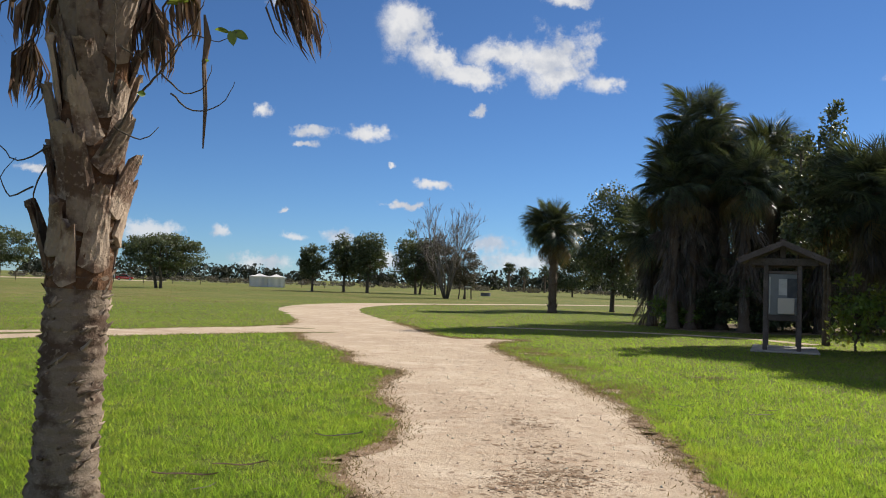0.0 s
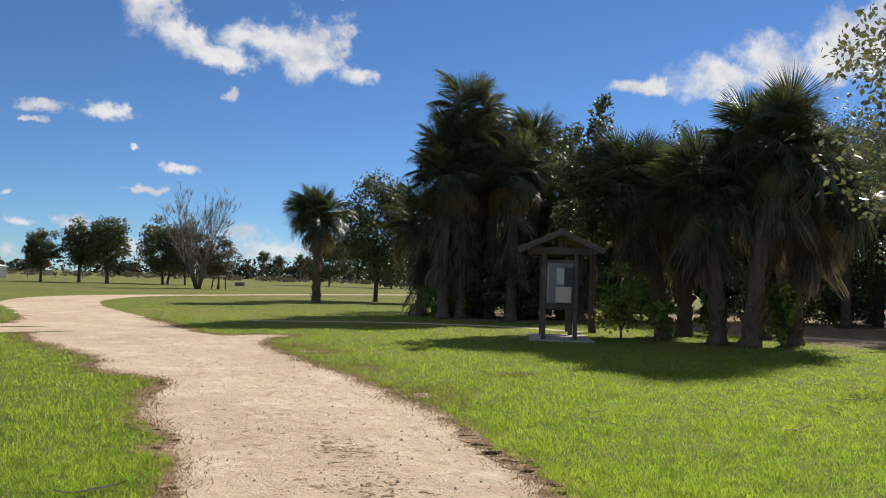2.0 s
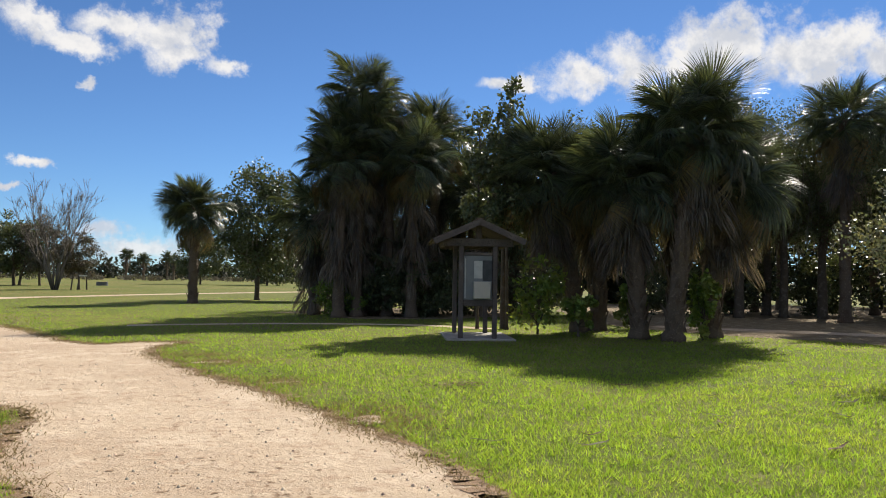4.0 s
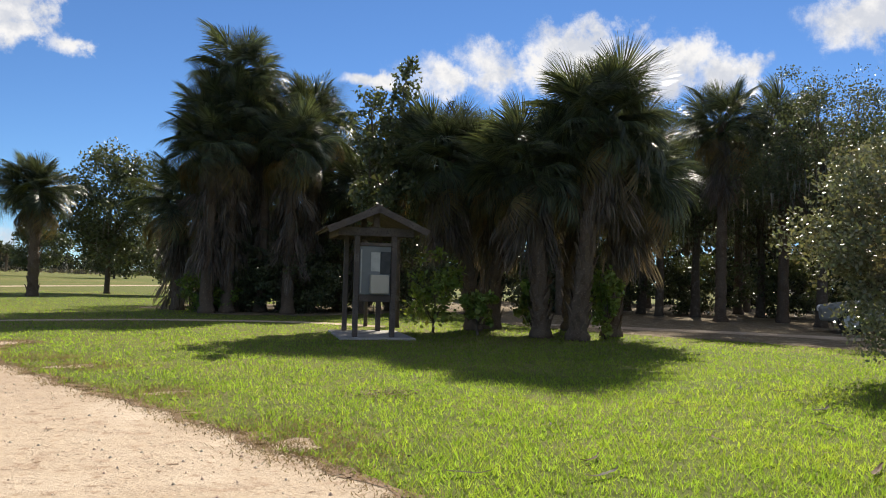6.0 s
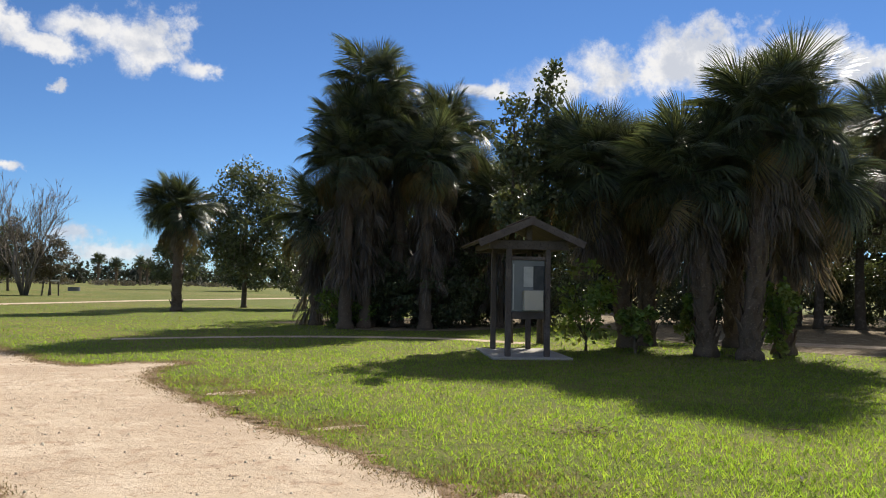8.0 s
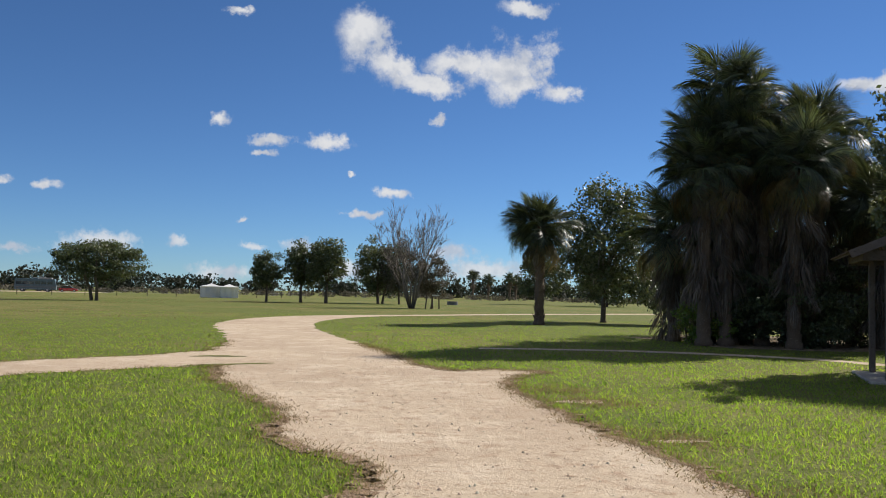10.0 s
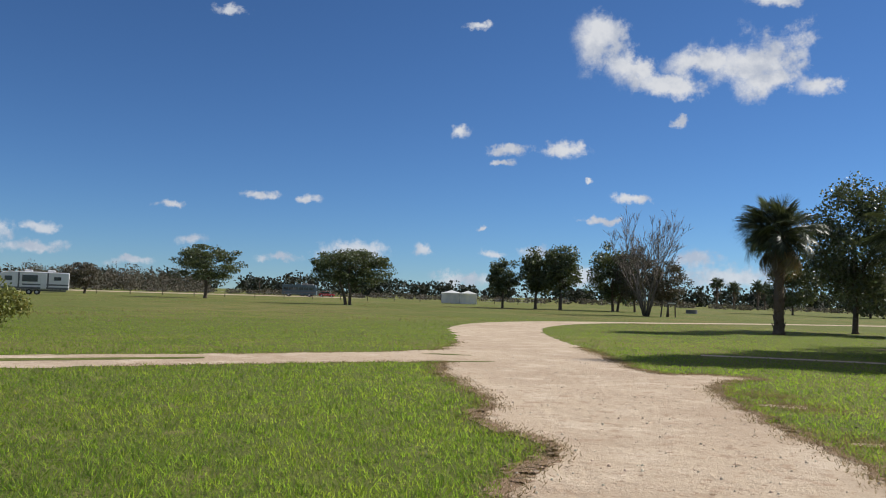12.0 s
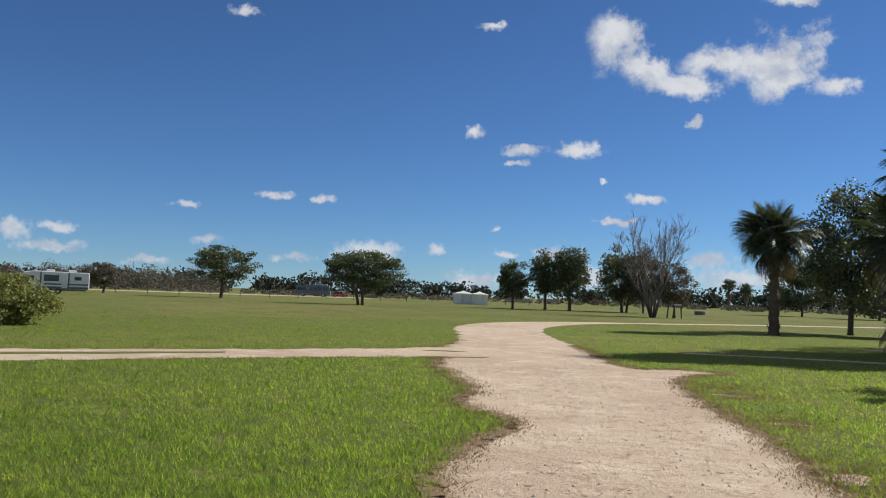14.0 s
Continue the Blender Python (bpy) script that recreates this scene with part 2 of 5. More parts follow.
M = {
    "ground": material("meadow", (0.125, 0.142, 0.036), 0.95, [(0.05, (0.19, 0.165, 0.06), 0.44, 0.58, 5), (0.35, (0.115, 0.132, 0.034), 0.46, 0.62, 5), (1.3, (0.21, 0.185, 0.075), 0.57, 0.74, 6), (6.0, (0.115, 0.135, 0.03), 0.5, 0.66, 6), (40.0, (0.10, 0.115, 0.026), 0.5, 0.66, 3), (14.0, (0.20, 0.195, 0.07), 0.57, 0.74, 4)], 0.05, 14.0, spec=0.1),
    "blade": material("grass_blades", (0.115, 0.145, 0.042), 0.55, [(0.5, (0.145, 0.16, 0.05), 0.45, 0.68, 4), (0.06, (0.105, 0.135, 0.038), 0.4, 0.6, 2), (2.4, (0.08, 0.108, 0.03), 0.5, 0.66, 5), (7.0, (0.16, 0.16, 0.06), 0.56, 0.72, 4)], translucent=0.68, island=0.26, spec=0.2, glow=(2.6, 3.05, 0.88)),
    "dry": material("dry_grass", (0.27, 0.215, 0.125), 0.8, [(1.5, (0.19, 0.145, 0.08), 0.45, 0.65, 4)], translucent=0.3, island=0.3, spec=0.15),
    "sand": material("sandy_dirt", (0.47, 0.37, 0.265), 0.95, [(0.18, (0.40, 0.305, 0.215), 0.42, 0.62, 6), (1.1, (0.54, 0.44, 0.33), 0.48, 0.7, 6), (3.2, (0.35, 0.25, 0.17), 0.54, 0.7, 7), (9.0, (0.33, 0.23, 0.15), 0.57, 0.7, 7), (24.0, (0.27, 0.185, 0.12), 0.6, 0.72, 5), (90.0, (0.56, 0.46, 0.36), 0.55, 0.68, 3), (150.0, (0.24, 0.17, 0.12), 0.62, 0.72, 2)], 0.016, 34.0, spec=0.15),
    "litter": material("leaf_litter", (0.21, 0.15, 0.095), 0.95, [(3.0, (0.32, 0.25, 0.17), 0.45, 0.65, 5), (25.0, (0.11, 0.08, 0.05), 0.5, 0.7, 4)], 0.05, 30.0, island=0.3, spec=0.1),
    "dirt": material("dark_dirt", (0.27, 0.185, 0.12), 0.95, [(8.0, (0.36, 0.26, 0.18), 0.46, 0.64, 6), (50.0, (0.19, 0.125, 0.08), 0.5, 0.68, 4)], 0.012, 60.0, spec=0.1),
    "stone": material("gravel", (0.52, 0.42, 0.32), 0.9, [(2.0, (0.42, 0.34, 0.27), 0.45, 0.65, 4)], island=0.25, spec=0.1),
    "concrete": material("concrete", (0.34, 0.32, 0.29), 0.9, [(1.5, (0.26, 0.245, 0.22), 0.45, 0.7, 5), (14.0, (0.40, 0.38, 0.35), 0.5, 0.7, 4)], 0.006, 60.0, spec=0.2),
    "frond": material("palm_frond", (0.068, 0.086, 0.05), 0.42, [(2.0, (0.09, 0.11, 0.05), 0.45, 0.7, 3)], translucent=0.32, piece=0.3, island=0.5, spec=0.45),
    "frond_old": material("yellowing_frond", (0.16, 0.13, 0.06), 0.6, [(2.0, (0.22, 0.14, 0.055), 0.45, 0.7, 3)], translucent=0.3, piece=0.3, island=0.2),
    "frond_dead": material("dead_frond", (0.135, 0.115, 0.1), 0.8, [(3.0, (0.18, 0.155, 0.13), 0.45, 0.7, 3)], translucent=0.25, piece=0.3, island=0.25, spec=0.2),
    "palm_bark": material("palm_bark", (0.13, 0.097, 0.07), 0.9, [(2.5, (0.095, 0.065, 0.045), 0.45, 0.7, 5), (22.0, (0.25, 0.19, 0.135), 0.54, 0.74, 5)], 0.02, 45.0, spec=0.15),
    "boot": material("palm_boot", (0.29, 0.225, 0.17), 0.88, [(5.0, (0.12, 0.078, 0.055), 0.44, 0.6, 6), (30.0, (0.36, 0.28, 0.21), 0.54, 0.72, 5)], 0.012, 60.0, piece=0.35, spec=0.15),
    # reddish fibre; the shade of the gaps is part of its dark colour
    "fibre": material("shaded_palm_fibre", (0.11, 0.06, 0.035), 0.95, [(14.0, (0.20, 0.11, 0.06), 0.5, 0.7, 4)], 0.012, 80.0, spec=0.1),
    "bark": material("bark", (0.10, 0.08, 0.06), 0.95, [(6.0, (0.16, 0.135, 0.11), 0.5, 0.7, 5)], 0.02, 40.0, spec=0.1),
    "oak_leaf": material("oak_leaves", (0.08, 0.10, 0.05), 0.4, [(0.8, (0.10, 0.115, 0.055), 0.45, 0.7, 3)], translucent=0.32, island=0.45, spec=0.45),
    "pale_leaf": material("glossy_pale_leaves", (0.155, 0.17, 0.105), 0.36, [(0.8, (0.18, 0.165, 0.11), 0.45, 0.7, 3)], translucent=0.28, island=0.45, spec=0.7),
    "bright_leaf": material("fresh_leaves", (0.14, 0.21, 0.04), 0.4, [(1.2, (0.19, 0.21, 0.05), 0.45, 0.7, 3)], translucent=0.4, island=0.35, spec=0.45),
    "bush_leaf": material("olive_bush_leaves", (0.2, 0.22, 0.066), 0.5, [(1.5, (0.25, 0.235, 0.09), 0.45, 0.7, 4), (6.0, (0.10, 0.125, 0.04), 0.5, 0.7, 3)], translucent=0.35, island=0.4, spec=0.3),
    "brown_leaf": material("greyish_brown_leaves", (0.125, 0.11, 0.088), 0.7, [(0.8, (0.10, 0.095, 0.075), 0.45, 0.7, 3)], translucent=0.15, island=0.4, spec=0.2),
    # backlit shade and haze are put into this darker, greyer leaf colour
    "far_leaf": material("distant_shaded_foliage", (0.034, 0.042, 0.03), 0.7, [(0.05, (0.046, 0.05, 0.036), 0.45, 0.7, 3)], translucent=0.12, island=0.35, spec=0.2),
    # withered leaf brown, darkened to stand for the near palm's backlit tufts
    "dead_dark": material("dark_dead_leaf", (0.13, 0.085, 0.06), 0.85, [(6.0, (0.19, 0.135, 0.095), 0.5, 0.7, 4)], translucent=0.12, piece=0.2, island=0.3, spec=0.15),
    "twig": material("bare_twigs", (0.17, 0.145, 0.125), 0.9, spec=0.1),
    "moss": material("hanging_moss", (0.17, 0.17, 0.15), 0.95, translucent=0.25, island=0.3, spec=0.1),
    "wood": material("weathered_grey_brown_wood", (0.10, 0.08, 0.07), 0.8, [(3.0, (0.14, 0.115, 0.10), 0.45, 0.7, 5), (30.0, (0.06, 0.046, 0.04), 0.52, 0.7, 4)], 0.004, 70.0, piece=0.15, spec=0.25),
    "shingle": material("roof_shingles", (0.12, 0.095, 0.075), 0.9, [(8.0, (0.18, 0.15, 0.12), 0.5, 0.7, 4)], 0.006, 60.0, island=0.3, piece=0.2, spec=0.2),
    "board": material("pale_notice_board", (0.2, 0.205, 0.2), 0.6, [(2.0, (0.16, 0.165, 0.16), 0.45, 0.7, 4)], spec=0.4),
    "paper": material("paper", (0.5, 0.49, 0.45), 0.8, [(6.0, (0.42, 0.41, 0.37), 0.45, 0.7, 3)]),
    "box": material("tan_metal_box", (0.46, 0.41, 0.33), 0.5, [(4.0, (0.38, 0.335, 0.26), 0.45, 0.7, 4)]),
    "dark": material("dark_panel", (0.025, 0.027, 0.03), 0.5, [(5.0, (0.05, 0.05, 0.05), 0.45, 0.7, 3)]),
    "white": material("white_fabric", (0.78, 0.78, 0.78), 0.7, [(0.6, (0.70, 0.71, 0.72), 0.45, 0.7, 4)], translucent=0.25),
    "shell": material("white_trailer_shell", (0.66, 0.66, 0.67), 0.35, [(0.5, (0.55, 0.55, 0.56), 0.45, 0.7, 4)]),
    "trim": material("dark_grey_trim", (0.10, 0.10, 0.11), 0.5, [(4.0, (0.14, 0.14, 0.15), 0.45, 0.7, 3)]),
    "glass": material("tinted_window_glass", (0.015, 0.018, 0.02), 0.06, spec=0.8),
    "bus_blue": material("dull_blue_bus_paint", (0.05, 0.09, 0.11), 0.4, [(1.0, (0.08, 0.12, 0.14), 0.45, 0.7, 4)]),
    "red": material("red_car_paint", (0.35, 0.03, 0.03), 0.25, [(2.0, (0.28, 0.025, 0.025), 0.45, 0.7, 3)], spec=0.6),
    "tyre": material("tyre_rubber", (0.02, 0.02, 0.02), 0.85, [(9.0, (0.035, 0.033, 0.03), 0.45, 0.7, 3)]),
    "metal": material("galvanised_metal", (0.45, 0.45, 0.46), 0.45, [(6.0, (0.35, 0.35, 0.36), 0.45, 0.7, 4)], metal=0.8),
}


# ---- building helpers ----
def mesh_data(name, verts, faces, mat, smooth=False):
    me = bpy.data.meshes.new(name)
    verts = np.asarray(verts, dtype=np.float32).reshape(-1, 3)
    if isinstance(faces, np.ndarray):
        k = faces.shape[1]
        me.vertices.add(len(verts))
        me.vertices.foreach_set("co", verts.ravel())
        me.loops.add(faces.size)
        me.loops.foreach_set("vertex_index", faces.astype(np.int32).ravel())
        me.polygons.add(len(faces))
        me.polygons.foreach_set("loop_start", np.arange(0, faces.size, k, dtype=np.int32))
        me.update(calc_edges=True)
    else:
        me.from_pydata(verts.tolist(), [], faces)
    if smooth:
        me.polygons.foreach_set("use_smooth", [True] * len(me.polygons))
    me.materials.append(M[mat])
    me.update()
    return me


def put(name, me, parent=None, m=None, label=""):
    ob = new(name, me)
    if parent is not None:
        ob.parent = parent
    if m is not None:
        ob.matrix_basis = m
    return tagged(ob, label)


def part(name, bm, mat, parent, label=""):
    me = bpy.data.meshes.new(name)
    bm.to_mesh(me)
    bm.free()
    me.materials.append(M[mat])
    return put(name, me, parent, None, label)


def root(name, m, label, category, group=""):
    ob = new(name)
    ob.empty_display_size = 0.2
    ob.matrix_basis = m
    return tagged(ob, label, category, group)


def box_bm(x0, x1, y0, y1, z0, z1, bevel=0.0, bm=None, m=None):
    own = bmesh.new()
    bmesh.ops.create_cube(own, size=1.0, matrix=Matrix.Translation(((x0 + x1) / 2, (y0 + y1) / 2, (z0 + z1) / 2)) @ Matrix.Diagonal((x1 - x0, y1 - y0, z1 - z0, 1)))
    if bevel:
        bmesh.ops.bevel(own, geom=own.edges[:], offset=bevel, segments=1, affect="EDGES", profile=0.5)
    if m is not None:
        bmesh.ops.transform(own, matrix=m, verts=own.verts)
    if bm is None:
        return own
    tmp = bpy.data.meshes.new("tmp")
    own.to_mesh(tmp)
    own.free()
    bm.from_mesh(tmp)
    bpy.data.meshes.remove(tmp)
    return bm


def tube(points, radii, sides=8, rng=None, rough=0.0):
    """Vertices and faces of a tapered tube along points."""
    P = np.asarray(points, float)
    V, F = [], []
    ref = np.array((0.31, 0.95, 0.05))
    for i, p in enumerate(P):
        d = P[min(i + 1, len(P) - 1)] - P[max(i - 1, 0)]
        d = d / (np.linalg.norm(d) + 1e-9)
        a = np.cross(d, ref if abs(d @ ref) < 0.95 else np.array((1.0, 0, 0)))
        a /= np.linalg.norm(a)
        b = np.cross(d, a)
        for k in range(sides):
            t = 2 * math.pi * k / sides
            r = radii[i] * (1 + (rng.uniform(-rough, rough) if rng is not None else 0))
            V.append(p + r * (math.cos(t) * a + math.sin(t) * b))
    for i in range(len(P) - 1):
        for k in range(sides):
            a, b = i * sides + k, i * sides + (k + 1) % sides
            F.append((a, b, b + sides, a + sides))
    F.append(tuple(range(sides))[::-1])
    F.append(tuple(range((len(P) - 1) * sides, len(P) * sides)))
    return V, F


def joined(pieces):
    V, F = [], []
    for v, f in pieces:
        o = len(V)
        V.extend(v)
        F.extend(tuple(i + o for i in face) for face in f)
    return V, F


def leaf_cloud(centres, size, rng, flat=0.0, long=1.7):
    """Small folded leaves at the given places, as vertices and triangles."""
    C = np.asarray(centres, float)
    n = len(C)
    d = rng.normal(size=(n, 3))
    d[:, 2] *= 1 - flat
    d /= np.linalg.norm(d, axis=1)[:, None]
    e = np.cross(d, rng.normal(size=(n, 3)))
    e[:, 2] *= 1 - flat
    e /= np.linalg.norm(e, axis=1)[:, None] + 1e-9
    s = size * rng.uniform(0.6, 1.35, n)[:, None]
    f = np.cross(d, e)
    V = np.stack([C - d * s * long / 2, C + e * s * 0.5, C + d * s * long / 2 + f * s * 0.15, C - e * s * 0.5], axis=1).reshape(-1, 3)
    k = np.arange(n)[:, None] * 4
    F = np.concatenate([k + np.array([[0, 1, 2]]), k + np.array([[0, 2, 3]])])
    return V, F


# ---- ground, road and paths ----
def smooth_line(points, step, wobble, rng, closed=False):
    """A line through points, cut into short steps, with a ragged edge."""
    P = np.asarray(points, float)
    out = []
    for i in range(len(P) - 1):
        a, b, c, d = P[max(i - 1, 0)], P[i], P[i + 1], P[min(i + 2, len(P) - 1)]
        k = max(2, int(np.linalg.norm(c - b) / step))
        for j in range(k):
            t = j / k
            p = 0.5 * (2 * b + (c - a) * t + (2 * a - 5 * b + 4 * c - d) * t * t + (3 * b - a - 3 * c + d) * t ** 3)
            w = wobble * min(1.0, 0.5 + 12.0 / (6.0 + abs(p[1] - 6)))
            dx = noise.noise(Vector((p[0] * 1.7, p[1] * 1.7, 3.1))) + 0.6 * noise.noise(Vector((p[0] * 6, p[1] * 6, 8.2))) + rng.uniform(-0.3, 0.3)
            dy = noise.noise(Vector((p[0] * 1.7, p[1] * 1.7, 13.1))) + 0.6 * noise.noise(Vector((p[0] * 6, p[1] * 6, 18.2)))
            out.append((p[0] + w * dx, p[1] + w * dy))
    out.append(tuple(P[-1]))
    return out


rng = np.random.default_rng(5)
ROAD_LEFT = [(-1.2, -14), (-0.5, -4), (-0.1, 3.0), (-0.05, 4.4), (-0.28, 5.5), (0.05, 6.6), (-0.02, 7.9), (-0.45, 9.9), (-0.5, 11.2), (-0.48, 12.7), (-1.5, 14.1), (-1.72, 15.8),
             (-2.5, 17.6), (-3.35, 19.3), (-4.1, 21.9)]
TRACK_LOW = [(-4.1, 21.9), (-6.0, 20.4), (-8.0, 18.3), (-10.7, 15.3), (-15, 10.6), (-26, 0.0), (-40, -12)]
TRACK_HIGH = [(-42, -9), (-27.5, 3.2), (-16.5, 13.9), (-12.6, 17.6), (-9.4, 20.6), (-6.6, 23.6), (-5.2, 26.0)]
ROAD_FAR = [(-5.2, 26.0), (-5.7, 29.4), (-7.2, 35.0), (-8.9, 40.5), (-9.5, 46), (-9.0, 51), (-7.4, 56), (-4.6, 60), (0, 64.6), (7, 73), (14, 79.6), (30, 94), (60, 121)]
ROAD_RIGHT = [(60, 117), (30, 90.6), (14, 76.4), (7, 69.8), (0, 61.6), (-2.9, 57.8), (-4.6, 53), (-5.2, 48), (-5.1, 44), (-4.3, 38.7), (-2.7, 32.7), (-1.0, 27.1), (-0.3, 24.2),
              (0.55, 22.0), (1.5, 22.3), (2.5, 22.0), (1.95, 21.0), (1.64, 19.6), (1.7, 17.9), (1.98, 15.8), (2.25, 14.5), (2.55, 12.8), (2.8, 11.3), (2.98, 9.2), (2.9, 6.5), (2.85, 4.9), (3.1, 0), (3.4, -14)]
outline = []
for k, (line, w) in enumerate(((ROAD_LEFT, 0.16), (TRACK_LOW, 0.2), (TRACK_HIGH, 0.2), (ROAD_FAR, 0.25), (ROAD_RIGHT, 0.16))):
    outline += smooth_line(line, 0.12 if k in (0, 4) else 0.3, w, rng)[:-1]
OUT = np.array(outline)


def inside(poly, X, Y):
    """Which of the points lie within the polygon."""
    hit = np.zeros(len(X), bool)
    x1, y1 = poly[:, 0], poly[:, 1]
    x2, y2 = np.roll(x1, -1), np.roll(y1, -1)
    for a, b, c, d in zip(x1, y1, x2, y2):
        if b != d:
            cross = ((b > Y) != (d > Y)) & (X < (c - a) * (Y - b) / (d - b) + a)
            hit ^= cross
    return hit


def flat_poly(points, z):
    V = [(x, y, z) for x, y in points]
    return V, [tuple(range(len(V)))]


def sheet():
    """The ground: fine near the walk, coarse out to the horizon, gently uneven far off."""
    r = np.concatenate([np.linspace(0, 40, 41), np.geomspace(42, 4500, 60)])
    k = 120
    V, F = [], []
    for i, rr in enumerate(r):
        for j in range(k):
            a = 2 * math.pi * j / k
            x, y = rr * math.sin(a), 6 + rr * math.cos(a)
            V.append((x, y, 0.0))
    for i in range(1, len(r) - 1):
        for j in range(k):
            F.append((i * k + j, i * k + (j + 1) % k, (i + 1) * k + (j + 1) % k, (i + 1) * k + j))
    for j in range(k):
        F.append((0, k + (j + 1) % k, k + j))
    return V, [f[::-1] for f in F]


tagged(put("ground", mesh_data("ground", *sheet(), "ground")), "mown green and olive meadow reaching the horizon", "ground", kind="structure")
tagged(put("road", mesh_data("road", *flat_poly(outline, 0.006), "sand")), "pale sandy dirt road with ragged edges and loose gravel", "road", kind="structure")


def blob(cx, cy, rx, ry, seed, n=40, turn=0.0):
    r = random.Random(seed)
    ph = [r.uniform(0, 6.28) for _ in range(4)]
    pts = []
    for i in range(n):
        a = 2 * math.pi * i / n
        s = 1 + 0.22 * math.sin(2 * a + ph[0]) + 0.15 * math.sin(3 * a + ph[1]) + 0.1 * math.sin(5 * a + ph[2]) + r.uniform(-0.07, 0.07)
        x, y = rx * s * math.cos(a), ry * s * math.sin(a)
        pts.append((cx + x * math.cos(turn) - y * math.sin(turn), cy + x * math.sin(turn) + y * math.cos(turn)))
    return pts


BARE = [(2.42, 17.45, 0.42, 0.16), (3.0, 10.9, 0.2, 0.3), (2.85, 14.3, 0.3, 0.1)]
bare_polys = [blob(*b, seed=i) for i, b in enumerate(BARE)]
for p in bare_polys:
    tagged(put("bare_patch", mesh_data("bare_patch", *flat_poly(p, 0.006), "sand")), "patch of bare sand worn into the lawn", "bare ground", "bare patches", kind="structure")
path_pts = smooth_line([(1.6, 28.6), (4, 28.75), (7, 28.5), (10.3, 26.9), (11.6, 24.8)], 0.25, 0.09, rng) + smooth_line([(12.3, 25.1), (10.8, 27.5), (7.2, 29.2), (4, 29.4), (1.7, 29.15)], 0.25, 0.09, rng)
tagged(put("pavement", mesh_data("pavement", *flat_poly(path_pts, 0.007), "sand")), "narrow worn sandy footpath through the lawn to the kiosk", "path", kind="structure")
for k, pts in enumerate((smooth_line([(-8.6, 19.6), (-14.4, 13.6), (-27, 1.4)], 0.3, 0.06, rng) + smooth_line([(-27.5, 1.9), (-14.8, 14.2), (-8.8, 20.0)], 0.3, 0.06, rng), blob(-3.9, 22.2, 0.8, 0.16, 91, 40, 0.5), blob(-4.6, 24.2, 0.5, 0.2, 92, 40, 0.3))):
    tagged(put("grass_median", mesh_data("grass_median", *flat_poly(pts, 0.011), "ground")), "strip of worn grass between the wheel ruts", "grass strip", "grass strips", kind="structure")
woods_floor = smooth_line([(16.6, 24.4), (17.6, 20.6), (18.6, 17.6), (19.6, 14.2), (21.5, 8.0), (40, 4), (52, 20), (48, 42), (34, 48), (24, 40), (19, 30), (16.6, 24.4)], 0.5, 0.35, rng)[:-1]
woods_path = smooth_line([(17.8, 24.6), (20.4, 21.0), (22.2, 18.2), (24.6, 13.4)], 0.3, 0.2, rng) + smooth_line([(26.0, 14.4), (23.4, 19.2), (21.4, 22.0), (18.8, 25.4)], 0.3, 0.2, rng)
tagged(put("woods_path", mesh_data("woods_path", *flat_poly(woods_path, 0.013), "sand")), "pale sandy track along the edge of the shaded woods", "track", kind="structure")
tagged(put("woods_floor", mesh_data("woods_floor", *flat_poly(woods_floor, 0.008), "litter")), "brown leaf litter under the trees", "leaf litter", kind="structure")
clump_floor = blob(14.5, 36.5, 7.2, 4.0, 78, 60, 0.1)
tagged(put("clump_floor", mesh_data("clump_floor", *flat_poly(clump_floor, 0.008), "litter")), "dark leaf litter under the palm clump", "leaf litter", kind="structure")


# ---- trees ----
def fan_frond(seed, leaflets=84, blade=0.98, stalk=0.86, droop=0.5, spread=138, fold=0.06, width=0.0105):
    """One fan-shaped palm leaf: a stalk and bent midrib along x, and a fan of leaflets with hanging tips."""
    r = np.random.default_rng(seed)
    pieces = [tube([(0, 0, 0), (stalk * 0.5, 0, 0.05), (stalk, 0, 0.0)], (0.028, 0.02, 0.013), 4)]
    V, F = [], []
    for i in range(leaflets):
        u = i / (leaflets - 1) * 2 - 1
        a = radians(spread) * u + r.normal() * 0.035
        long = blade * (1.0 - 0.34 * abs(u) ** 2.0) * r.uniform(0.86, 1.06)
        dx, dy = math.cos(a), math.sin(a)
        start = stalk - 0.02 + 0.24 * (1 - abs(u))
        drop = droop * long * r.uniform(0.7, 1.35)
        tip = long * r.uniform(0.03, 0.3) * (0.2 + droop)
        cup = fold * long * (1 if i % 2 else 0.5) + 0.1 * long * abs(u)
        o = len(V)
        for t, w in ((0.05, 0.4), (0.46, 1.0), (0.76, 0.5), (1.0, 0.0)):
            z = cup * math.sin(t * 2.2) - drop * max(0.0, t - 0.25) ** 1.6 * 1.5 - tip * max(0.0, t - 0.6) * 2.2
            along = long * t * (1 - 0.22 * droop * t * t)
            for side in ((-1, 1) if w else (0,)):
                V.append((start + dx * along - dy * side * width * w, dy * along + dx * side * width * w, z + (0.014 if side > 0 else 0.0)))
        F += [(o, o + 1, o + 3, o + 2), (o + 2, o + 3, o + 5, o + 4), (o + 4, o + 5, o + 6)]
    pieces.append((V, F))
    return joined(pieces)


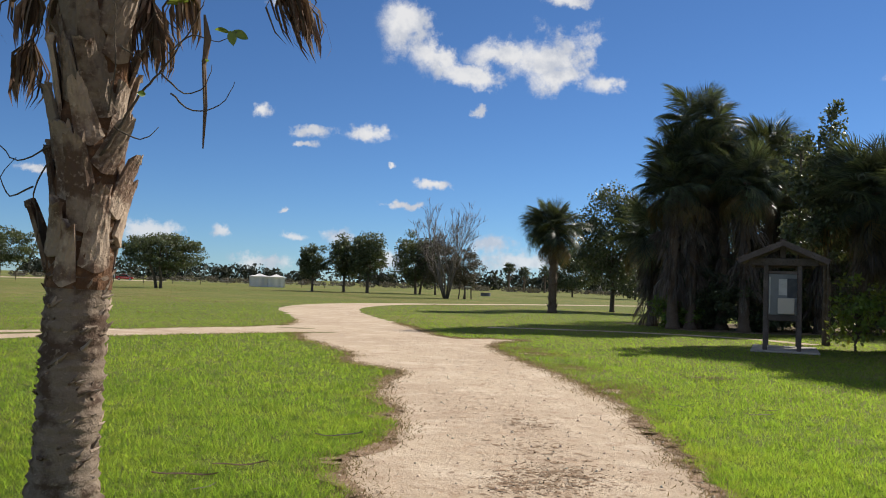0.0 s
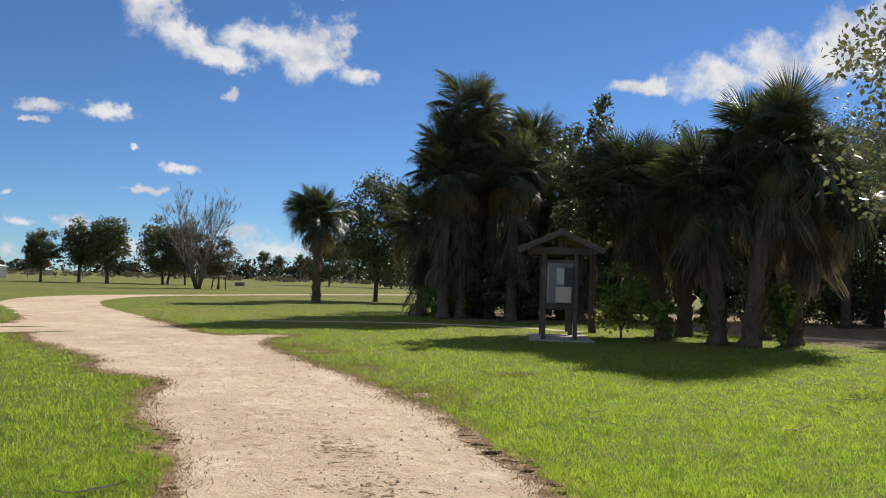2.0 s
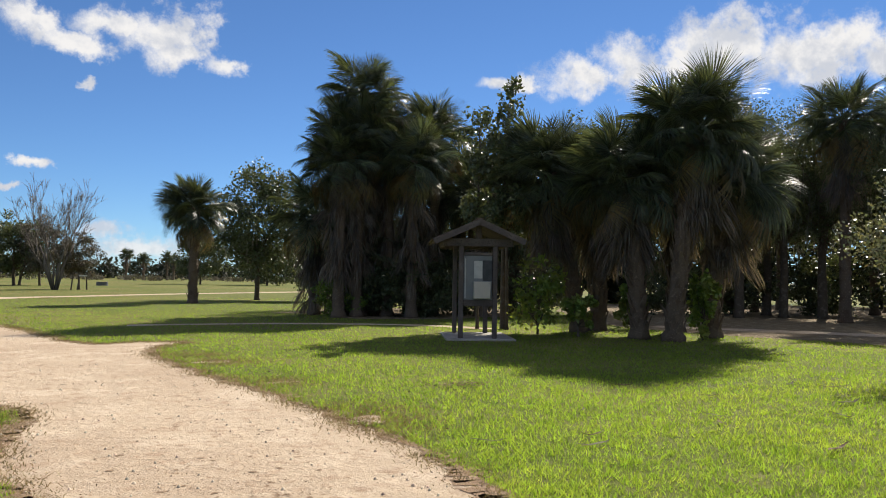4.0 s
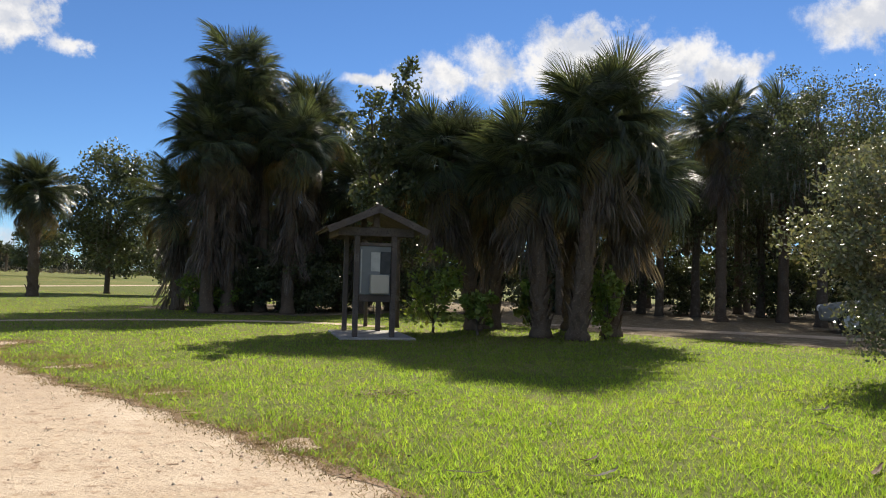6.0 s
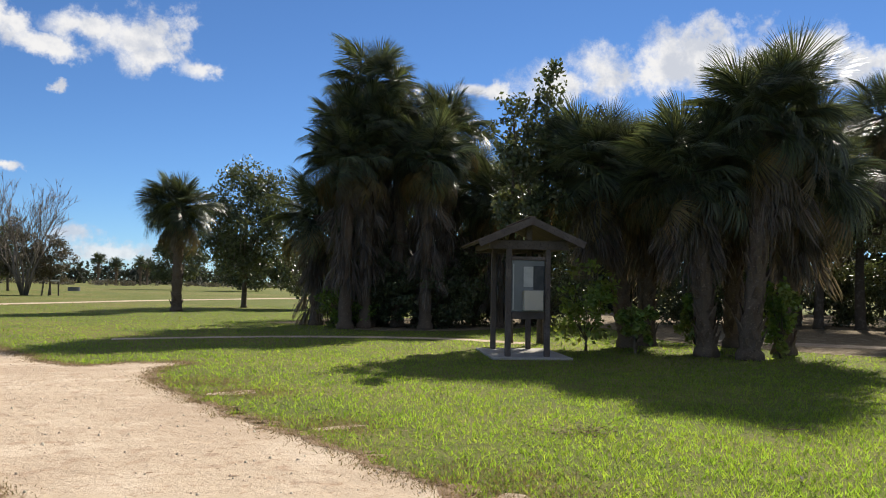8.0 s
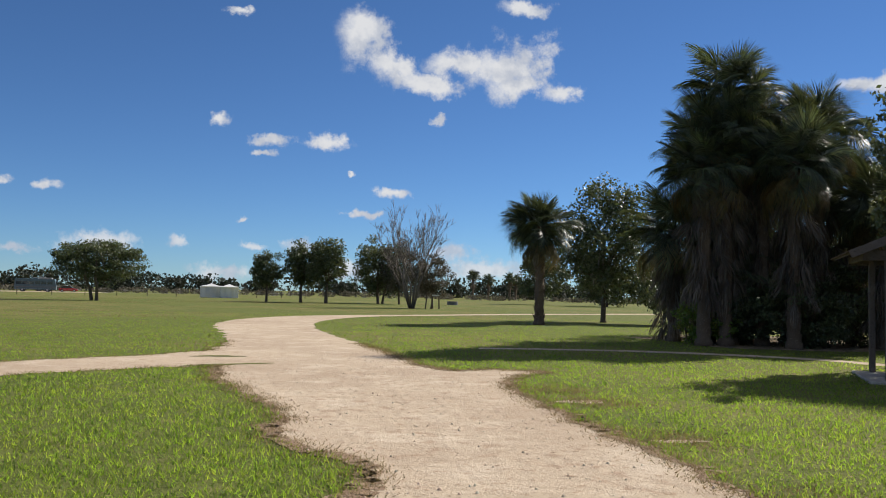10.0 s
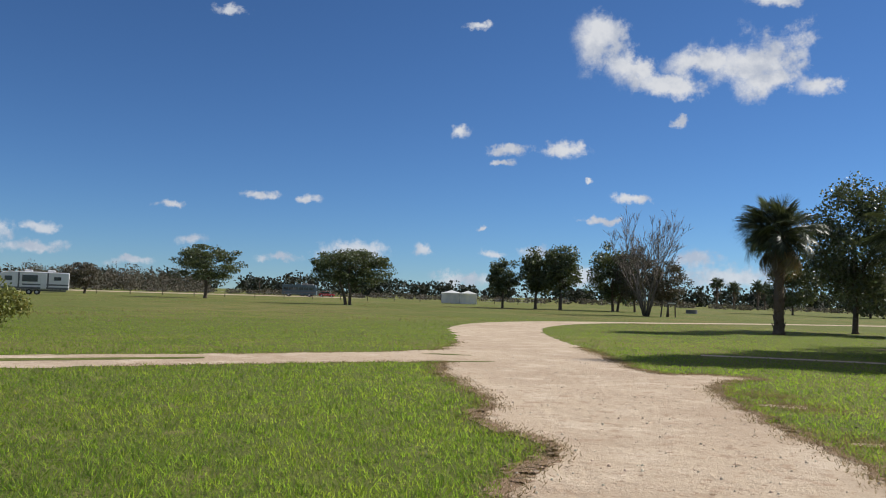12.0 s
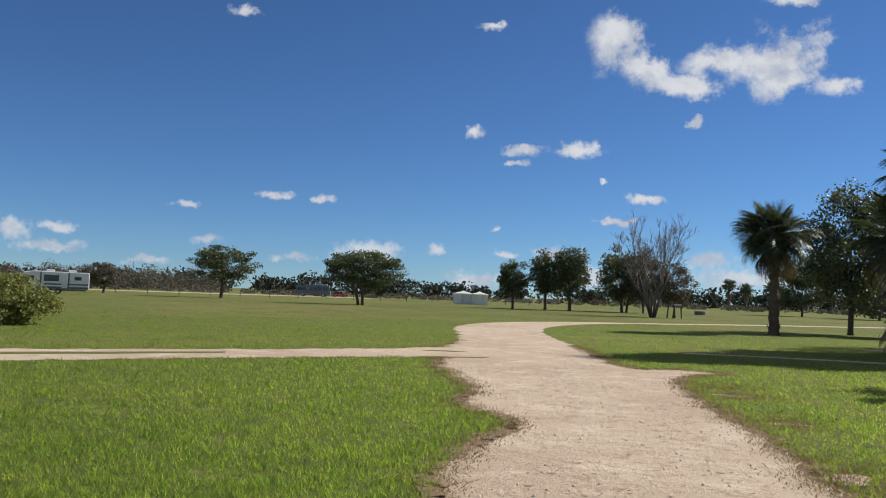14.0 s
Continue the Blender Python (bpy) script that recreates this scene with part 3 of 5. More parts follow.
def hanging_frond(seed, leaflets=34, blade=0.85, stalk=0.6, thick=1.0):
    """One dead leaf, folded shut: a stalk along x and a torn bundle of narrow leaflets."""
    r = np.random.default_rng(seed)
    pieces = [tube([(0, 0, 0), (stalk * 0.5, 0, 0.04), (stalk, 0, 0.0)], (0.026, 0.018, 0.012), 4)]
    V, F = [], []
    for i in range(leaflets):
        a = r.normal() * 0.15
        b = r.normal() * 0.13
        long = blade * r.uniform(0.5, 1.1)
        w = r.uniform(0.006, 0.014) * thick
        turn = r.uniform(0, 3.14)
        o = len(V)
        for t, k in ((0.0, 0.5), (0.45, 1.0), (0.8, 0.7), (1.0, 0.0)):
            bend = math.sin(t * 2.6)
            c = np.array((stalk - 0.03 + long * t, long * a * bend + r.normal() * 0.008, long * b * bend))
            for side in ((-1, 1) if k else (0,)):
                V.append(tuple(c + np.array((0, math.cos(turn), math.sin(turn))) * side * w * k))
        F += [(o, o + 1, o + 3, o + 2), (o + 2, o + 3, o + 5, o + 4), (o + 4, o + 5, o + 6)]
    pieces.append((V, F))
    return joined(pieces)


FROND_GREEN = [mesh_data("frond", *fan_frond(40 + i, droop=d), "frond") for i, d in enumerate((0.06, 0.18, 0.34, 0.52))]
FROND_OLD = [mesh_data("yellow_frond", *fan_frond(50 + i, droop=d, spread=115), "frond_old") for i, d in enumerate((0.6, 0.8))]
FROND_DEAD = [mesh_data("dead_frond", *hanging_frond(60 + i), "frond_dead") for i in range(4)]


def palm_trunk(h, r0, r1, rng, lean=(0.0, 0.0), sides=14, rings=None, rough=0.15):
    rings = rings or max(8, int(h * 7))
    pts, rad = [], []
    for i in range(rings + 1):
        t = i / rings
        pts.append((lean[0] * t ** 1.3, lean[1] * t ** 1.3, h * t - (0.06 if i == 0 else 0)))
        flare = 0.45 * max(0.0, 1 - t * h / 0.5) ** 2
        rad.append((r0 + (r1 - r0) * t) * (1 + flare) * (1 + 0.06 * math.sin(i * 2.4)))
    return tube(pts, rad, sides, rng, rough)


def boot_shape(seed):
    """The stump of an old leaf stalk: a tapered, split wedge that stands out from the trunk."""
    r = np.random.default_rng(seed)
    V, F = [], []
    for t, w, out in ((0.0, 0.085, 0.0), (0.5, 0.06, 0.035), (1.0, 0.032, 0.085)):
        z = 0.3 * t + r.uniform(-0.01, 0.02)
        for side in (-1, 1):
            V += [(side * w, -out, z), (side * w * 0.8, -out - 0.03 * (1.1 - t * 0.5), z)]
    for k in (0, 4):
        F += [(k + 1, k + 3, k + 7, k + 5), (k, k + 4, k + 6, k + 2), (k, k + 1, k + 5, k + 4), (k + 2, k + 6, k + 7, k + 3)]
    F += [(0, 2, 3, 1), (8, 9, 11, 10)]
    return mesh_data("boot", V, F, "palm_bark")


BOOTS = [boot_shape(65 + i) for i in range(3)]


def palm(name, x, y, h, crown, rng, green=26, old=6, dead=10, trunk=0.2, lean=(0, 0), skirt=0.0, label="", group="", low=-35, boots=0):
    ob = root(name, pose(x, y, 0), label, "palm tree", group)
    top = h - crown * 0.42
    put("trunk", mesh_data("palm_trunk", *palm_trunk(top, trunk * 1.1, trunk * 0.95, rng, lean), "palm_bark", True), ob)
    for i in range(boots):
        z = 0.12 + (top - 0.5) * i / boots
        t = (z + 0.1) / top
        m = pose(lean[0] * t ** 1.3, lean[1] * t ** 1.3, z, 0, 0, i * 137.5 + rng.normal() * 8) @ pose(0, -trunk * 0.98, 0, rng.uniform(-4, 8), rng.normal() * 9, 0) @ Matrix.Scale(rng.uniform(0.75, 1.25), 4)
        put("boot", BOOTS[i % 3], ob, m)
    head = Matrix.Translation((lean[0], lean[1], top - 0.08))
    scale = crown / 3.95
    for i in range(green):
        f = i / max(1, green - 1)
        top_s, low_s = math.sin(radians(72)), math.sin(radians(low))
        el = math.degrees(math.asin(top_s - (top_s - low_s) * f ** 1.05)) + rng.normal() * 7
        m = head @ pose(0, 0, 0, 0, 0, i * 137.5 + rng.normal() * 10) @ pose(0, 0, 0, 0, -el, 0) @ pose(0, 0, 0, rng.normal() * 30) @ Matrix.Scale(scale * rng.uniform(0.74, 1.08), 4)
        put("frond", FROND_GREEN[min(3, int(f * 2.6 + rng.uniform(0, 1.3)))], ob, m)
    for i in range(old):
        m = head @ pose(0, 0, -0.15, 0, 0, i * 97 + rng.normal() * 20) @ pose(0, 0, 0, 0, -(low - 8 + rng.normal() * 10), 0) @ Matrix.Scale(scale * rng.uniform(0.85, 1.05), 4)
        put("yellow_frond", FROND_OLD[i % 2], ob, m)
    for i in range(dead):
        dz = -rng.uniform(0.1, 0.3 + skirt)
        m = head @ pose(0, 0, dz, 0, 0, i * 113 + rng.normal() * 20) @ pose(trunk * 0.8, 0, 0, 0, 74 + rng.normal() * 10, 0) @ Matrix.Scale(scale * rng.uniform(0.75, 1.15), 4)
        put("dead_frond", FROND_DEAD[i % 4], ob, m)
    return ob


def crown_points(n, rx, ry, rz, rng, clumps=40, spread=0.22, hollow=0.45, low=-0.9):
    """Places of leaves: clumps spread through a lopsided crown, thicker near its skin."""
    d = rng.normal(size=(clumps, 3))
    d /= np.linalg.norm(d, axis=1)[:, None]
    d[:, 2] = np.clip(d[:, 2], low, 1)
    C = d * (hollow + (1 - hollow) * rng.uniform(0, 1, clumps) ** 0.6)[:, None] * rng.uniform(0.75, 1.08, clumps)[:, None]
    which = rng.integers(0, clumps, n)
    sizes = rng.uniform(0.6, 1.3, clumps) * spread
    off = rng.normal(size=(n, 3))
    off *= (rng.uniform(0, 1, n) ** 0.45 / np.linalg.norm(off, axis=1))[:, None] * 1.75
    P = C[which] + off * sizes[which][:, None] * np.array((1, 1, 0.75))
    return P * np.array((rx, ry, rz)), C * np.array((rx, ry, rz))


def tree(name, x, y, h, cw, cb, rng, leaf="oak_leaf", leaves=5000, size=0.2, trunk=0.16, clumps=40, spread=0.22, label="", group="", category="tree", stems=1, fork=None, moss=0, limbs=14, deep=1.0):
    """A broadleaf tree: trunk, limbs and a crown of small leaves between heights cb and h."""
    ob = root(name, pose(x, y, 0, 0, 0, rng.uniform(0, 360)), label, category, group)
    rz = (h - cb) / 2
    P, C = crown_points(leaves, cw / 2, cw / 2 * deep, rz, rng, clumps, spread)
    mid = np.array((0, 0, cb + rz))
    fork = fork if fork is not None else cb + rz * 0.35
    for s in range(stems):
        a = rng.uniform(0, 6.28)
        o = np.array((math.cos(a), math.sin(a), 0)) * (0 if stems == 1 else cw * 0.1)
        t = tube([o + (0, 0, -0.08), o + (0.02, 0.01, 0.15), o * 1.4 + (0.06, -0.04, fork * 0.55), o * 2 + (0, 0.05, fork), o * 2.3 + (0.05, 0.0, fork + rz * 0.7)],
                 (trunk * 1.5, trunk * 1.1, trunk * 0.9, trunk * 0.75, trunk * 0.3), 9, rng, 0.08)
        put("trunk", mesh_data("tree_trunk", *t, "bark", True), ob)
    for c in C[:limbs]:
        e = c * 0.92 + mid
        s = np.array((0, 0, fork * rng.uniform(0.8, 1.1)))
        k = (s + e) / 2 + rng.normal(size=3) * cw * 0.04 + np.array((0, 0, -0.05 * cw))
        put("limb", mesh_data("tree_limb", *tube([s, k, e], (trunk * 0.45, trunk * 0.28, trunk * 0.07), 5), "bark", True), ob)
    put("crown", mesh_data("tree_crown", *leaf_cloud(P + mid, size, rng), leaf), ob)
    if moss:
        V, F = [], []
        for i in range(moss):
            c = C[rng.integers(len(C))] * np.array((1, 1, 0.6)) + mid - np.array((0, 0, rz * 0.3)) + rng.normal(size=3) * 0.3
            long = rng.uniform(0.3, 1.1)
            w = rng.uniform(0.012, 0.035)
            a = rng.uniform(0, 6.28)
            o = len(V)
            V += [c + (w * math.cos(a), w * math.sin(a), 0), c - (w * math.cos(a), w * math.sin(a), 0), c + rng.normal(size=3) * 0.05 + (0, 0, -long)]
            F.append((o, o + 1, o + 2))
        tagged(put("moss", mesh_data("moss", V, F, "moss"), ob, None, "grey hanging moss"), kind="stuff")
    return ob


def bare_tree(name, x, y, h, cw, rng, label, stems=5):
    """A leafless tree: several stems that branch into fine twigs."""
    ob = root(name, pose(x, y, 0), label, "tree")
    pieces = []

    def branch(p, d, long, r, depth):
        q = p + d * long * 0.5 + rng.normal(size=3) * long * 0.05
        e = q + (d + rng.normal(size=3) * 0.12) * long * 0.5
        pieces.append(tube([p, q, e], (max(r, 0.016), max(r * 0.8, 0.014), max(r * 0.55, 0.012)), 5 if depth < 2 else 3))
        if depth < 4:
            for _ in range(3):
                n = d + rng.normal(size=3) * 0.34
                n[2] = abs(n[2]) * 0.9 + 0.25
                n /= np.linalg.norm(n)
                branch(p + (e - p) * rng.uniform(0.45, 1.0), n, long * rng.uniform(0.5, 0.72), r * 0.5, depth + 1)
    for s in range(stems):
        a = 6.28 * s / stems + rng.uniform(-0.4, 0.4)
        d = np.array((math.cos(a) * cw / h * 0.55, math.sin(a) * cw / h * 0.55, 1.0))
        branch(np.array((math.cos(a) * 0.2, math.sin(a) * 0.2, -0.08)), d / np.linalg.norm(d), h * 0.5, 0.1, 0)
        put("stem", mesh_data("bare_stem", *joined(pieces), "twig", True), ob)
        pieces.clear()
    return ob


R = np.random.default_rng
# open lawn, near to far
palm("cabbage_palm", 6.2, 49.4, 7.3, 4.7, R(1), green=64, old=6, dead=14, trunk=0.22, skirt=0.5, boots=60, label="lone cabbage palm with a ragged green crown and bare trunk", low=-42)
tree("oak_tree", 11.0, 55.5, 8.6, 6.2, 1.6, R(2), leaves=17000, size=0.12, clumps=110, spread=0.17, label="dark green oak beside the lone palm", moss=60)
tree("oak_tree", 14.0, 53.0, 4.2, 4.6, 0.9, R(3), leaves=12000, size=0.1, clumps=70, spread=0.17, trunk=0.12, label="low spreading oak at the edge of the palm clump")
bare_tree("bare_tree", -1.4, 88.0, 9.6, 5.4, R(4), "leafless grey tree with many upright stems", 10)
tree("brown_tree", 0.7, 90.0, 5.6, 4.8, 1.2, R(5), "brown_leaf", 6500, 0.12, 0.1, clumps=60, spread=0.18, label="small brownish tree beside the leafless tree", limbs=26)
tree("oak_tree", -6.5, 118, 8.9, 8.0, 1.0, R(6), "oak_leaf", 10000, 0.19, 0.16, clumps=90, spread=0.16, label="dense dark oak behind the leafless tree", stems=3)
tree("brown_tree", -3.6, 116, 8.4, 6.0, 1.4, R(7), "brown_leaf", 8000, 0.16, 0.14, clumps=70, spread=0.17, label="brownish oak behind the leafless tree")
tree("oak_tree", -12.9, 111.3, 8.6, 5.6, 1.9, R(8), leaves=9000, size=0.18, clumps=80, spread=0.17, trunk=0.22, label="rounded dark oak on the open meadow")
tree("oak_tree", -16.6, 114.0, 8.2, 5.4, 1.9, R(9), leaves=9000, size=0.18, clumps=80, spread=0.17, trunk=0.2, label="rounded dark oak close behind its neighbour")
tree("oak_tree", -20.9, 112.8, 6.7, 4.4, 1.7, R(10), leaves=8000, size=0.15, clumps=60, spread=0.18, trunk=0.16, label="slim small oak on the open meadow")
tree("oak_tree", -35.3, 94.2, 6.7, 9.6, 1.6, R(11), leaves=17000, size=0.14, trunk=0.17, stems=2, clumps=120, spread=0.15, label="broad oak with two trunks on the open meadow", deep=0.7)
tree("oak_tree", -62.0, 106.0, 7.5, 9.3, 2.1, R(12), leaves=12000, size=0.16, trunk=0.24, clumps=80, spread=0.16, label="broad oak with a clear trunk on the far meadow")
tree("oak_tree", 20.5, 150, 9.2, 9.5, 0.6, R(13), leaves=9000, size=0.24, clumps=60, label="dark oak far behind the lone palm")
tree("oak_tree", 30.0, 140, 7.0, 10, 0.4, R(14), leaves=9000, size=0.24, clumps=60, label="low dark oak at the far edge of the meadow")
for i, (x, y, h) in enumerate(((14.0, 250, 9.4), (19.5, 262, 8.4), (25.5, 255, 8.8), (29, 270, 8.6))):
    palm("far_palm", x, y, h, 5.2, R(20 + i), green=40, old=2, dead=16, trunk=0.3, skirt=2.0, label="small distant cabbage palm at the meadow's edge", group="far palms")
tree("shrub_tree", -86.8, 110.9, 5.2, 6.0, 0.9, R(15), "brown_leaf", 7000, 0.15, 0.12, stems=3, clumps=60, spread=0.17, label="scrubby greyish tree beside the trailer")
tree("bush", -20.9, 25.2, 2.0, 3.7, -0.2, R(16), "bush_leaf", 14000, 0.07, 0.05, clumps=60, spread=0.2, label="rounded yellow-green bush on the lawn", category="bush", fork=0.3)

# the palm clump beyond the footpath
for i, (x, y, h, c, _) in enumerate(((11.2, 35.2, 11.3, 4.6, 3.0), (10.6, 35.8, 9.4, 4.4, 2.6), (9.9, 34.2, 8.2, 4.2, 2.4), (12.2, 35.0, 9.6, 4.2, 2.6), (14.4, 35.4, 9.9, 4.4, 2.6), (9.6, 36.6, 6.2, 4.4, 1.6), (12.6, 37.5, 8.6, 4.8, 2.5), (16.6, 37.2, 8.2, 4.8, 2.5), (10.7, 34.4, 9.4, 4.3, 2.0),
                                      (12.6, 33.4, 8.3, 4.3, 2.6), (16.0, 34.2, 7.0, 4.2, 1.5), (11.4, 36.0, 4.6, 4.0, 0.8), (18.5, 36.0, 6.6, 4.6, 1.5), (14.8, 37.6, 5.2, 4.4, 1.0), (13.8, 36.6, 8.8, 4.4, 2.0))):
    palm("clump_palm", x - 0.45, y - 1.4, h * 0.96, c, R(30 + i), green=42, old=8, dead=46, trunk=0.2, skirt=max(1.0, h * 0.45), low=-38, label="tall cabbage palm with a skirt of dead fronds" if h > 8 else "shorter cabbage palm wrapped in dead fronds", group="palm clump")
for i, (x, y, h, w) in enumerate(((10.9, 34.0, 2.3, 2.8), (12.8, 33.0, 2.4, 3.4), (15.2, 34.0, 3.2, 4.0), (18.4, 33.6, 4.6, 4.6), (11.0, 38.6, 5.6, 5.0), (16.2, 39.2, 6.5, 6.0), (20.6, 36.4, 6.0, 5.0))):
    tree("undergrowth", x, y, h, w, -0.2, R(50 + i), "oak_leaf", 11000, 0.07, 0.07, clumps=110, spread=0.15, fork=0.5, label="dark tangle of shrubs under the palms", group="undergrowth", category="bush")
for i, (x, y, h, w) in enumerate(((9.5, 33.6, 1.7, 1.5), (10.2, 33.2, 1.1, 1.1))):
    tree("edge_shrub", x, y, h, w, 0.1, R(85 + i), "bright_leaf", 1500, 0.07, 0.03, clumps=30, spread=0.17, fork=0.3, label="straggly light green shrub at the clump's edge", group="edge shrubs", category="shrub")
tree("slender_tree", 12.3, 24.8, 6.3, 3.0, 2.6, R(60), "oak_leaf", 7000, 0.085, 0.08, clumps=50, spread=0.16, label="slender leafy green tree behind the kiosk", limbs=30)
tree("slender_tree", 12.3, 24.55, 8.0, 1.0, 5.2, R(61), "oak_leaf", 750, 0.085, 0.05, clumps=34, spread=0.2, label="thin leafy leader rising above the kiosk", limbs=6, fork=6.0)
tree("slender_tree", 11.6, 25.2, 7.1, 1.6, 4.8, R(62), "oak_leaf", 1000, 0.085, 0.05, clumps=36, spread=0.2, label="thin leafy leader rising above the kiosk", limbs=6, fork=5.5)

# the palms beside the kiosk
for i, (x, y, h, c, lean) in enumerate(((14.0, 23.2, 6.7, 4.6, (-0.9, 0.2)), (14.0, 20.3, 6.2, 4.2, (-0.2, 0.3)), (14.3, 19.3, 7.5, 4.5, (0.8, 0.0)), (16.4, 20.2, 6.5, 4.6, (0.5, 0.0)), (15.0, 23.6, 6.5, 4.6, (0.3, 0.4)), (17.0, 22.4, 6.9, 4.6, (0.2, 0.2)))):
    palm("kiosk_palm", x, y, h, c, R(70 + i), green=66, old=6, dead=44, trunk=0.2, skirt=1.3, lean=lean, low=-36, boots=72, label="leaning cabbage palm with hanging dead fronds beside the kiosk", group="kiosk palms")
for i, (x, y, h, w) in enumerate(((12.2, 22.6, 2.4, 1.8), (15.4, 19.4, 1.9, 0.9), (14.2, 20.9, 1.7, 0.8), (12.8, 21.4, 1.2, 1.0))):
    tree("sapling", x, y, h, w, 0.2, R(80 + i), "bright_leaf", 900, 0.09, 0.03, clumps=22, spread=0.2, fork=0.3, label="leafy light green sapling at the foot of the palms", group="saplings", category="shrub")

# woods beyond the lawn
spots = [(26.9, 29.9), (30.4, 31.7), (29.4, 29.7), (30.7, 28.7), (28.2, 25.5), (41, 33.3), (34.5, 28.0), (30.8, 24.4), (29.2, 21.8), (24.5, 31), (33, 35), (37, 31), (27, 34), (36, 25), (40, 28), (45, 32), (38, 38), (24, 36), (30, 38), (44, 40)]
for i, (x, y) in enumerate(spots):
    if i in (4, 7, 11, 14):
        palm("woods_palm", x, y, 10.4 - 0.3 * (i % 3), 4.6, R(100 + i), green=38, old=8, dead=36, trunk=0.2, skirt=2.0, low=-36, label="tall cabbage palm standing in the shaded woods", group="woods palms")
    else:
        tree("woods_tree", x, y, 8.7 + 1.3 * R(200 + i).random(), 6.4, 3.2, R(100 + i), "oak_leaf", 26000 if i < 9 else 8000, 0.056 if i < 9 else 0.1, 0.2, clumps=130, spread=0.15, fork=4.0, label="tall shaded oak with hanging moss in the woods", group="woods trees", moss=320)
for i, (x, y, h, w) in enumerate(((25.5, 33.0, 3.2, 4.0), (30.0, 33.5, 3.6, 4.4), (33.5, 31.0, 3.2, 4.2), (36.0, 27.5, 3.4, 4.6), (35.0, 23.0, 3.0, 4.4), (39.0, 21.0, 3.4, 4.6))):
    tree("undergrowth", x, y, h, w, -0.2, R(140 + i), "oak_leaf", 6000, 0.1, 0.06, clumps=70, spread=0.18, fork=0.5, label="dark shrub in the shade of the woods", group="woods undergrowth", category="bush")
tree("pale_tree", 13.8, 11.0, 4.1, 3.6, 0.5, R(130), "pale_leaf", 36000, 0.045, 0.12, clumps=120, spread=0.15, label="bushy tree with glossy silver-green leaves on the lawn", fork=1.0)
tree("pale_tree", 7.6, 4.9, 5.2, 4.6, 0.7, R(131), "pale_leaf", 36000, 0.04, 0.12, clumps=120, spread=0.15, label="tall tree with small glossy silver-green leaves beside the road", fork=1.4)
tree("woods_tree", 33.0, 20.5, 9.6, 7.0, 2.6, R(132), "oak_leaf", 22000, 0.06, 0.22, clumps=80, spread=0.18, fork=3.4, label="tall shaded oak with hanging moss in the woods", group="woods trees", moss=320)
tree("woods_tree", 36.0, 17.0, 9.6, 7.0, 2.4, R(133), "oak_leaf", 22000, 0.06, 0.22, clumps=80, spread=0.18, fork=3.4, label="tall shaded oak with hanging moss in the woods", group="woods trees", moss=320)


def far_woods(name, az0, az1, dist, h, n, leaf, size, seed, label, trees=200, wide=0.8):
    """A far belt of woods: many rounded crowns of uneven height, one behind another, reaching the ground."""
    r = R(seed)
    a = np.radians(r.uniform(az0, az1, trees))
    d = dist * r.uniform(0.94, 1.1, trees)
    tall = h * np.clip(0.78 + 0.3 * np.array([noise.noise(Vector((math.degrees(v) * 0.35, seed, 0))) for v in a]) + 0.13 * r.normal(size=trees), 0.35, 1.2)
    half = tall * wide * r.uniform(0.45, 0.9, trees)
    k = r.integers(0, trees, n)
    off = r.normal(size=(n, 3))
    off *= (r.uniform(0.2, 1, n) ** 0.4 / np.linalg.norm(off, axis=1))[:, None]
    bump = 1 + 0.22 * np.sin(off[:, 0] * 5 + k) * np.sin(off[:, 2] * 6 + 2 * k)
    x, y = d[k] * np.sin(a[k]) + off[:, 0] * half[k] * bump, d[k] * np.cos(a[k]) + off[:, 1] * half[k] * bump
    z = np.clip(tall[k] * (0.5 + 0.5 * off[:, 2] * bump), 0.05, None)
    tagged(put(name, mesh_data(name, *leaf_cloud(np.stack([x, y, z], 1), size, r, long=1.3), leaf)), label, "woods", kind="stuff")


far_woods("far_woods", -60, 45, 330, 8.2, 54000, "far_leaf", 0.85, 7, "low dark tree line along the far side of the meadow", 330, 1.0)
far_woods("far_scrub", -60, 40, 235, 1.9, 30000, "brown_leaf", 0.32, 8, "brownish scrub at the far edge of the meadow", 420, 1.6)
far_woods("far_brown_woods", -52, -31, 260, 7.5, 26000, "brown_leaf", 0.34, 9, "hazy brown leafless woods behind the trailer", 130, 0.6)
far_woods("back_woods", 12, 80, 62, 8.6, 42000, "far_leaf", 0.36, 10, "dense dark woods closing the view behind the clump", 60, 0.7)


